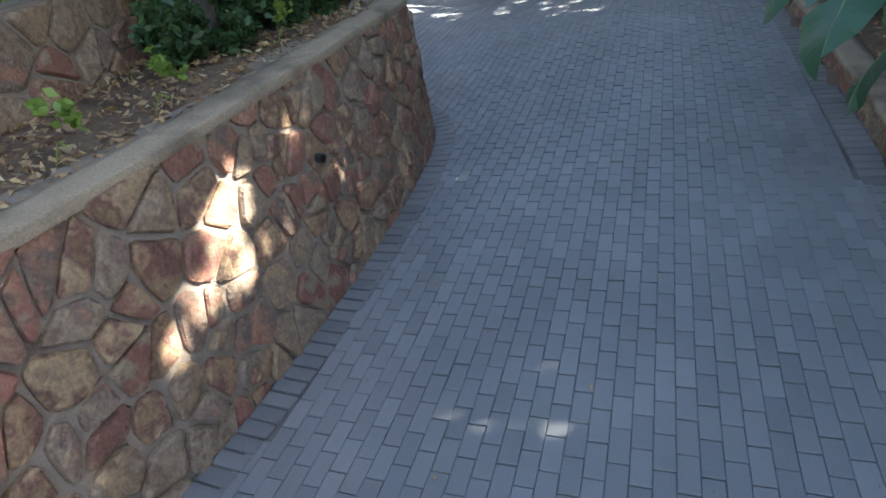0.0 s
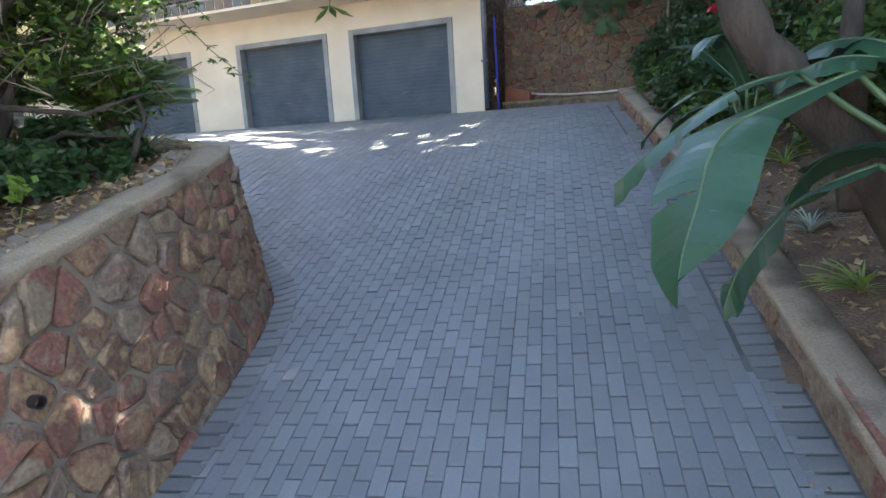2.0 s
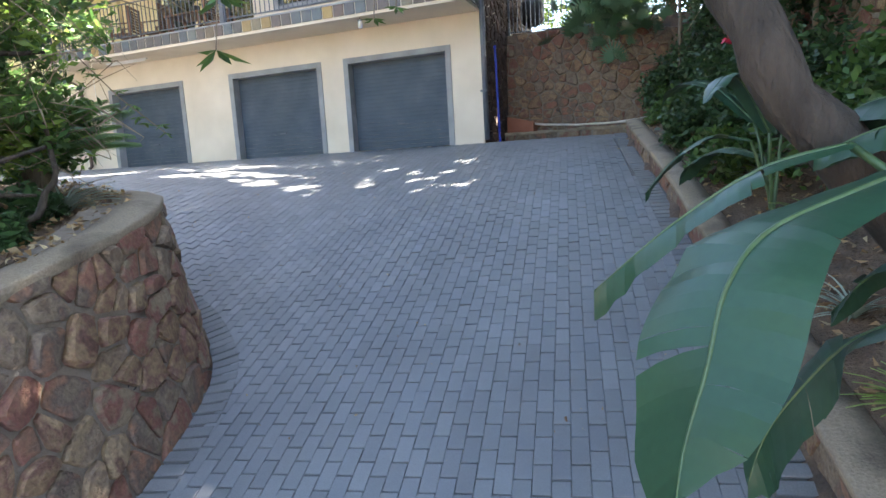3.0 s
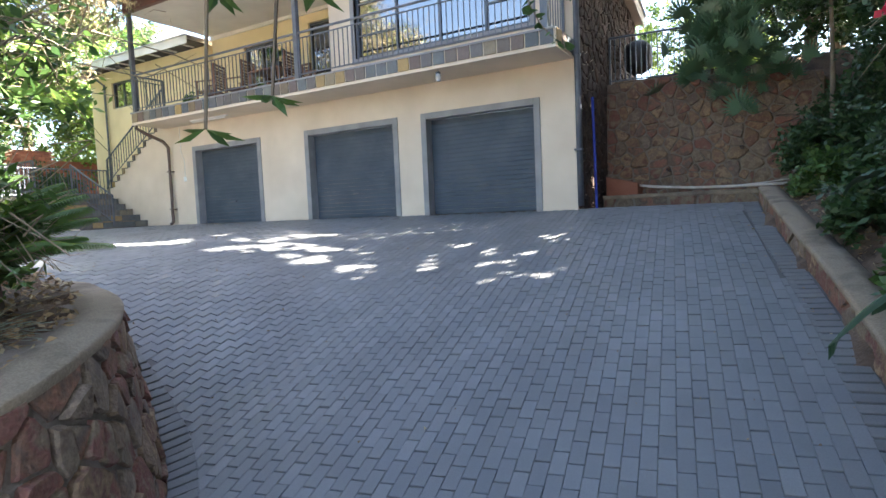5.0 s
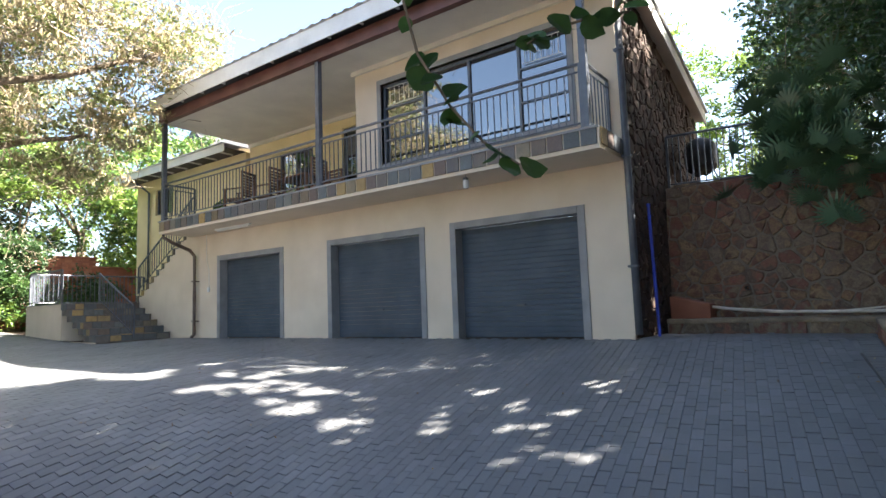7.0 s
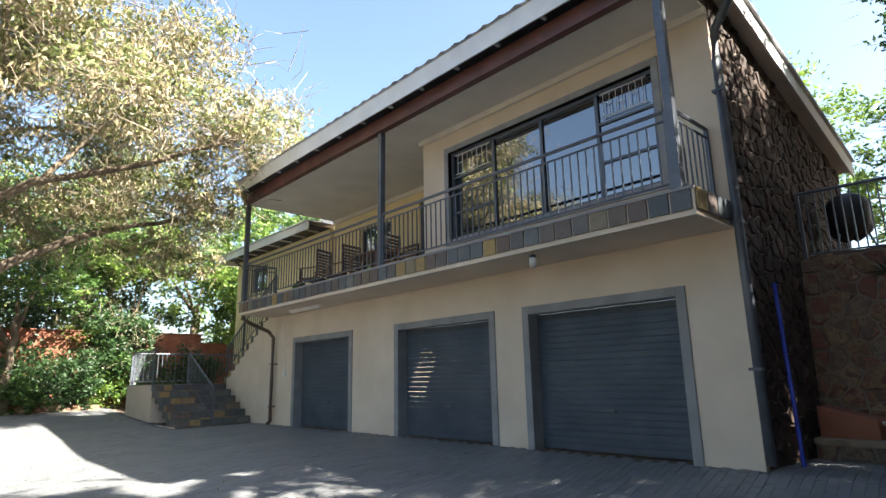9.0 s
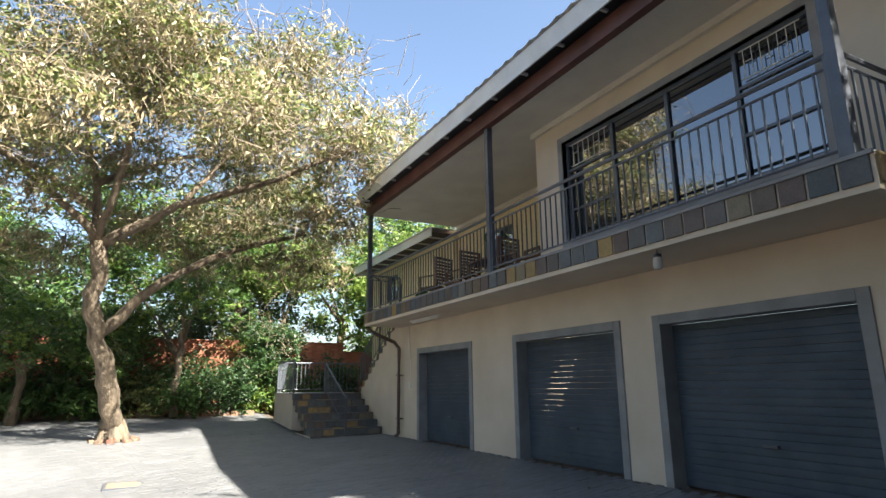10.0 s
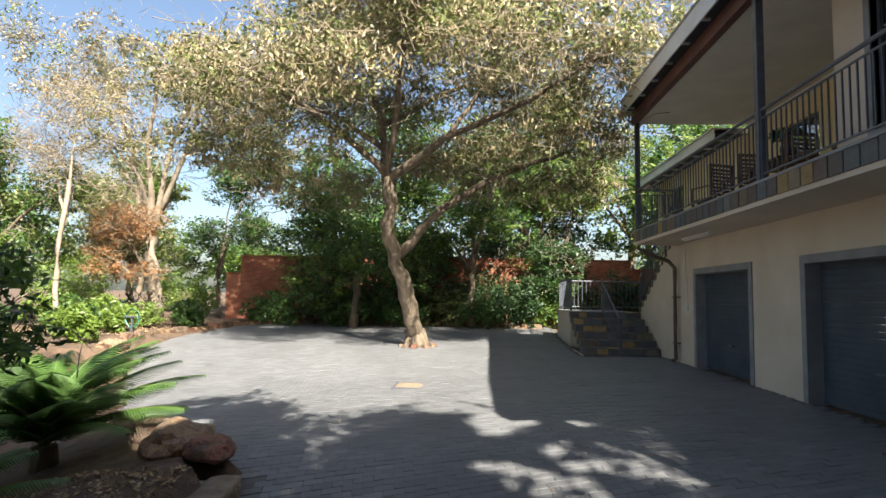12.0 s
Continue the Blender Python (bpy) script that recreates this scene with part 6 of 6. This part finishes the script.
for _k in range(6):
    _y = -13.3 + _k * 2.8
    _z = 2.1 if _y < -13.4 else 2.77
    _p = tagged(empty("fence_post", (-19.6, _y, _z)), "thin steel post of an electric fence on the wall", "fence post", group="fence posts")
    _b = bmesh.new()
    tube(_b, [(0, 0, 0), (0, 0, .75)], .012, 6)
    part("rod", _b, M_STEEL, _p)
    for _i in range(4):
        part("insulator", boxes((-.02, .02, -.02, .02, .15 + .17 * _i, .18 + .17 * _i)), M_WHITE, _p)
_w = tagged(empty("fence_wires", (-19.6, -13.2, 2.8)), "thin electric fence wires along the wall top", "fence wire")
for _i in range(4):
    _b = bmesh.new()
    tube(_b, [(0, .02, .12 + .17 * _i), (0, 14.0, .12 + .17 * _i)], .003, 4)
    part("wire", _b, M_STEEL, _w)
# low stone edging at the far side of the yard
_rng = random.Random(6)
_line, _L = polyline([(-12.0, -13.2), (-14.0, -13.3), (-16.5, -12.9), (-18.0, -12.0), (-18.7, -9.5), (-18.6, -6.0), (-18.4, -2.2)])
_s = .0
while _s < _L:
    _len = _rng.uniform(.22, .45)
    _p, _t = _line(_s + _len / 2)
    _h = _rng.uniform(.1, .2)
    _bm = bmesh.new()
    box(_bm, -_len / 2 + .01, _len / 2 - .01, -.09, .09, -.08, _h)
    bmesh.ops.bevel(_bm, geom=_bm.edges[:], offset=.025, segments=2, affect='EDGES')
    for _v in _bm.verts:
        _v.co += Vector((noise.noise(_v.co * 5 + Vector((_s, 0, 0))), noise.noise(_v.co * 5 + Vector((0, _s, 0))), 0)) * .03
    _o = part("edging_stone", _bm, M_STONE)
    _o.location = (_p.x, _p.y, max(paved_z(_p.x, _p.y), land_z(_p.x, _p.y) - .05))
    _o.rotation_euler = (0, 0, math.atan2(_t.y, _t.x) + _rng.uniform(-.1, .1))
    tagged(_o, "rough brown edging stone along the yard", "edging stone", group="yard edging stones")
    _s += _len
# drain cover in the paving
_z = paved_z(-8.9, -5.7)
_d = tagged(empty("drain_cover", (-8.9, -5.7, _z)), "flat pale concrete drain cover set in the paving", "drain cover")
part("slab", boxes((-.3, .3, -.25, .25, -.03, .012), bevel=.006), M_COPING, _d)
part("frame", boxes((-.34, -.3, -.29, .29, -.03, .014), (.3, .34, -.29, .29, -.03, .014), (-.3, .3, -.29, -.25, -.03, .014), (-.3, .3, .25, .29, -.03, .014)), M_STEEL, _d)
# garden hose on a stand
_h = tagged(empty("hose_reel", (-13.2, -13.7, land_z(-13.2, -13.7))), "coil of green garden hose on a low stand", "hose")
_b = bmesh.new()
tube(_b, [(0, .18 * math.cos(a) * (1 + .03 * (k % 5)), .42 + .24 * math.sin(a) + .01 * (k % 3)) for k, a in enumerate([i * .35 for i in range(70)])], .012, 5)
part("hose", _b, mat("green_hose", [(.02, .16, .12), (.03, .22, .16)], rough=.4, bump=0), _h)
part("stand", boxes((-.03, .03, -.02, .02, -.05, .5), (-.06, .06, -.2, .2, .46, .49)), M_STEEL, _h)


# ---- beyond the garage corner ----
_p = tagged(empty("water_pipe", (.45, 1.55, .25)), "long pale plastic pipe lying on the stone ledge", "pipe")
_b = bmesh.new()
tube(_b, [(0, .1, .18), (.5, .05, .1), (1.2, 0, .04), (2.0, -.05, .025), (2.9, -.12, .03)], .024, 8)
part("pipe", _b, M_PIPE, _p, smooth=True)
_b = bmesh.new()
tube(_b, [(1.9, -.04, .03), (2.5, .05, .08), (3.0, .1, .14)], .014, 6)
part("thin_pipe", _b, M_PIPE, _p, smooth=True)
_p = tagged(empty("blue_pole", (.16, .55, -.02)), "bright blue plastic pole leaning on the flank wall", "pole")
_b = bmesh.new()
tube(_b, [(.02, 0, 0), (.0, .02, 1.0), (-.02, .04, 1.95)], .024, 8)
part("tube", _b, M_BLUE, _p)
_b = bmesh.new()
tube(_b, [(-.02, .04, 1.95), (-.02, .04, 2.0)], .03, 8)
part("cap", _b, M_BLUE, _p)
_b = boxes((0, .6, 0, .45, 0, .38), bevel=.02)
for _v in _b.verts:
    if _v.co.z > .2:
        _v.co.z -= (.6 - _v.co.x) * .0 + _v.co.x * .25
_o = part("plinth", _b, M_RENDER)
_o.location = (.12, 1.45, .2)
tagged(_o, "low red brown plinth against the stone wall", "plinth")
railing("fence_railing", (.06, 2.25, 2.45), (1.9, 2.25, 2.40), .95, .1, "rusty steel fence on top of the retaining wall", double=False)
_q = tagged(empty("kettle_barbecue", (.42, 3.2, land_z(.42, 3.2))), "round barbecue under a black cover behind the fence", "barbecue")
_b = bmesh.new()
bmesh.ops.create_uvsphere(_b, u_segments=20, v_segments=12, radius=.28)
for _v in _b.verts:
    _v.co.z = _v.co.z * .85 + .66
    if _v.co.z < .6:
        _v.co.x *= 1.04
        _v.co.z -= .22 + .04 * math.sin(8 * math.atan2(_v.co.y, _v.co.x))
    _v.co += Vector((1, 1, 1)) * .015 * noise.noise(_v.co * 6)
part("cover", _b, M_BLACK, _q, smooth=True)
for _k in range(3):
    _b = bmesh.new()
    tube(_b, [(.18 * math.cos(_k * 2.1), .18 * math.sin(_k * 2.1), .35), (.3 * math.cos(_k * 2.1), .3 * math.sin(_k * 2.1), 0)], .014, 6)
    part("leg", _b, M_STEEL, _q)
# weep holes in the stone walls
for _k, (_x, _y, _z, _a, _dx, _dy) in enumerate([(.30, -9.1, -1.62, 0, 1, 0), (.55, -10.7, -1.72, 0, 1, 0), (1.2, 1.9, .66, 0, 0, -1), (2.45, 1.92, .98, 0, 0, -1)]):
    _w = tagged(empty("weep_pipe", (_x, _y, _z)), "short dark drain pipe end set in the stone wall", "drain pipe", group="weep pipes")
    _b = bmesh.new()
    n = 14
    rings = []
    for r, d in ((.034, -.3), (.034, .07), (.027, .07), (.027, -.28)):
        rings.append([_b.verts.new((_dx * d - _dy * r * math.cos(i * 6.2832 / n), _dy * d + _dx * r * math.cos(i * 6.2832 / n), r * math.sin(i * 6.2832 / n))) for i in range(n)])
    for r, s in zip(rings, rings[1:]):
        for i in range(n):
            _b.faces.new((r[i], r[(i + 1) % n], s[(i + 1) % n], s[i]))
    _b.faces.new(rings[-1])
    part("sleeve", _b, M_BLACK, _w)


# ---- verandah furniture ----
def garden_chair():
    c = tagged(empty("garden_chair", (0, 0, 0)), "reddish slatted timber garden chair on the verandah", "chair", group="verandah chairs")
    bk = part("backrest", boxes((-.28, -.24, .2, .24, .4, 1.05), (.24, .28, .2, .24, .4, 1.05), (-.28, .28, .2, .24, 1.02, 1.07)), M_TIMBER, c)
    for i in range(8):
        part("slat", boxes((-.24, .24, .205, .23, .46 + i * .068, .505 + i * .068)), M_TIMBER, bk)
    st = part("seat", boxes((-.28, .28, -.28, .24, .38, .405), bevel=.005), M_TIMBER, c)
    for i in range(6):
        part("slat", boxes((-.25, .25, -.27 + i * .08, -.21 + i * .08, .41, .43)), M_TIMBER, st)
    for x in (-.27, .27):
        for y in (-.25, .22):
            part("leg", boxes((x - .02, x + .02, y - .02, y + .02, 0, .64 if y < 0 else .42)), M_TIMBER, c)
        part("armrest", boxes((x - .03, x + .03, -.3, .26, .64, .665), bevel=.006), M_TIMBER, c)
    return c


_ch = garden_chair()
_ch.matrix_basis = pose(-9.35, .1, _fz, 0, 0, -70)
copy_thing(_ch, pose(-8.55, .35, _fz, 0, 0, -80))
copy_thing(_ch, pose(-6.75, .5, _fz, 0, 0, 100))
copy_thing(_ch, pose(-7.5, 1.2, _fz, 0, 0, 0))
_t = tagged(empty("patio_table", (-7.6, .5, _fz)), "dark timber verandah table", "table")
part("tabletop", boxes((-.55, .55, -.35, .35, .7, .74), bevel=.008), M_TIMBER, _t)
for _x in (-.48, .48):
    for _y in (-.28, .28):
        part("leg", boxes((_x - .03, _x + .03, _y - .03, _y + .03, 0, .7)), M_TIMBER, _t)
for _k, (_x, _y) in enumerate([(-10.5, .4), (-7.5, .55)]):
    _z = _fz + (.74 if _k else 0)
    _p = tagged(empty("potted_plant", (_x, _y, _z)), "small leafy plant in a dark pot", "potted plant")
    _b = bmesh.new()
    tube(_b, [(0, 0, 0), (0, 0, .02), (0, 0, .22)], [.08, .09, .12], 12)
    part("pot", _b, M_BLACK, _p)
    leaf_cloud("leaves", [(_x, _y, _z + .42, .22, .22, .22, 260)], .12, .05, M_GREEN, _p, 300 + _k)
# switch cable on the garage wall
_c = tagged(empty("wall_cable", (-10.62, -.012, 2.7)), "thin white cable running down to a small switch box", "cable")
_b = bmesh.new()
tube(_b, [(0, 0, 0), (.01, 0, -.5), (.02, 0, -.8), (.12, 0, -1.0), (.12, 0, -1.45)], .008, 5)
part("cable", _b, M_WHITE, _c)
part("switch_box", boxes((.08, .16, -.03, .012, -1.57, -1.45), bevel=.006), M_WHITE, _c)
# neighbour's gabled house far behind
_n = tagged(empty("house", (-26, 9, .5)), "neighbouring house with a steep grey tiled gable", "house")
part("wall", boxes((-4, 4, 0, 5, 0, 6.5)), M_CREAM, _n)
_b = bmesh.new()
_a = [_b.verts.new(p) for p in ((-4.3, -.3, 6.3), (4.3, -.3, 6.3), (0, -.3, 10.2), (-4.3, 5.3, 6.3), (4.3, 5.3, 6.3), (0, 5.3, 10.2))]
for _f in ((0, 1, 2), (3, 5, 4), (0, 2, 5, 3), (1, 4, 5, 2), (0, 3, 4, 1)):
    _b.faces.new([_a[i] for i in _f])
part("roof", _b, M_DARKWOOD, _n)
part("window", boxes((-.5, .5, -.05, .02, 4.2, 5.6)), M_GLASS, _n)


# ---- pavers ----
def paver_shape(l, w, h=.03):
    """Half extents to a chamfered top, open below: 12 vertices."""
    c = .0035
    ring = [(-l, -w), (l, -w), (l, w), (-l, w)]
    vs = [(x, y, -h) for x, y in ring] + [(x, y, -c) for x, y in ring] + [(x - math.copysign(c, x), y - math.copysign(c, y), 0) for x, y in ring]
    fs = [(8, 9, 10, 11)]
    for i in range(4):
        j = (i + 1) % 4
        fs += [(i, j, 4 + j, 4 + i), (4 + i, 4 + j, 8 + j, 8 + i)]
    return np.array(vs), fs


PV, PF = paver_shape(.0992, .0491)
BORDER = .21


def paver_pose(x, y, turn, rng, lift=.0):
    e = .1
    zx = (paved_z(x + e, y) - paved_z(x - e, y)) / (2 * e)
    zy = (paved_z(x, y + e) - paved_z(x, y - e)) / (2 * e)
    n = Vector((-zx, -zy, 1)).normalized()
    a = Vector((math.cos(turn), math.sin(turn), 0))
    a = (a - n * a.dot(n)).normalized()
    b = n.cross(a)
    t1, t2 = rng.gauss(0, .007), rng.gauss(0, .012)
    a2 = (a + n * t1).normalized()
    n2 = (n + b * t2 - a * t1).normalized()
    b2 = n2.cross(a2)
    z = paved_z(x, y) + lift + rng.gauss(0, .0016)
    return Matrix(((a2.x, b2.x, n2.x, x), (a2.y, b2.y, n2.y, y), (a2.z, b2.z, n2.z, z), (0, 0, 0, 1)))


def build_pavers():
    rng = random.Random(11)
    singles = bpy.data.meshes.new("paver")
    singles.from_pydata([tuple(v) for v in PV], [], PF)
    singles.materials.append(M_PAVER)
    edge = bpy.data.meshes.new("border_paver")
    edge.from_pydata([(v[0], v[1] * .9, v[2]) for v in PV], [], PF)
    edge.materials.append(M_BORDER)
    jv, jf = [], []
    count = 0
    spots = []
    for c in range(-230, 70):              # courses run up the slope
        u = c * .1
        for k in range(-120, 120):
            v = k * .2 + (.1 if c % 2 else 0)
            x, y = u * CT - v * ST, u * ST + v * CT
            if not (-19 < x < 5 and -16.6 < y < 1.2) or not paved(x, y):
                continue
            if y < -5.5 and x > -4.5 and near_line(x, y, WALL_LINE, BORDER):
                continue
            if y < .2 and x > kerb_x(y) - BORDER - .03:
                continue
            spots.append((x, y, TURN + math.pi / 2))
    field = len(spots)
    at, L = polyline(WALL_LINE)            # soldier course along the wall
    for i in range(int(L / .105)):
        p, tan = at(i * .105 + .05)
        nrm = Vector((tan.y, -tan.x))
        q = p + nrm * .125
        spots.append((q.x, q.y, math.atan2(nrm.y, nrm.x)))
    for i in range(158):                   # and along the kerb
        y = -16.2 + i * .105
        x = kerb_x(y) - .15
        spots.append((x, y, math.pi + radians(9)))
    arr = PV.copy()
    for k, (x, y, turn) in enumerate(spots):
        m = paver_pose(x, y, turn, rng, .007 if k >= field else 0)
        if k >= field:
            o = new("border_paver", edge)
            o.parent = driveway
            o.matrix_basis = m
        elif count < 300 and -9.9 < y < -8.2 and 1.2 < x < 4.2:
            o = new("paver", singles)
            o.parent = driveway
            o.matrix_basis = m
            count += 1
        else:
            mm = np.array(m)
            o = len(jv)
            jv.extend((arr @ mm[:3, :3].T + mm[:3, 3]).tolist())
            jf.extend([tuple(i + o for i in f) for f in PF])
    ob = raw("pavers", jv, jf, M_PAVERS)
    ob.parent = driveway
    tagged(ob, kind="stuff")


build_pavers()
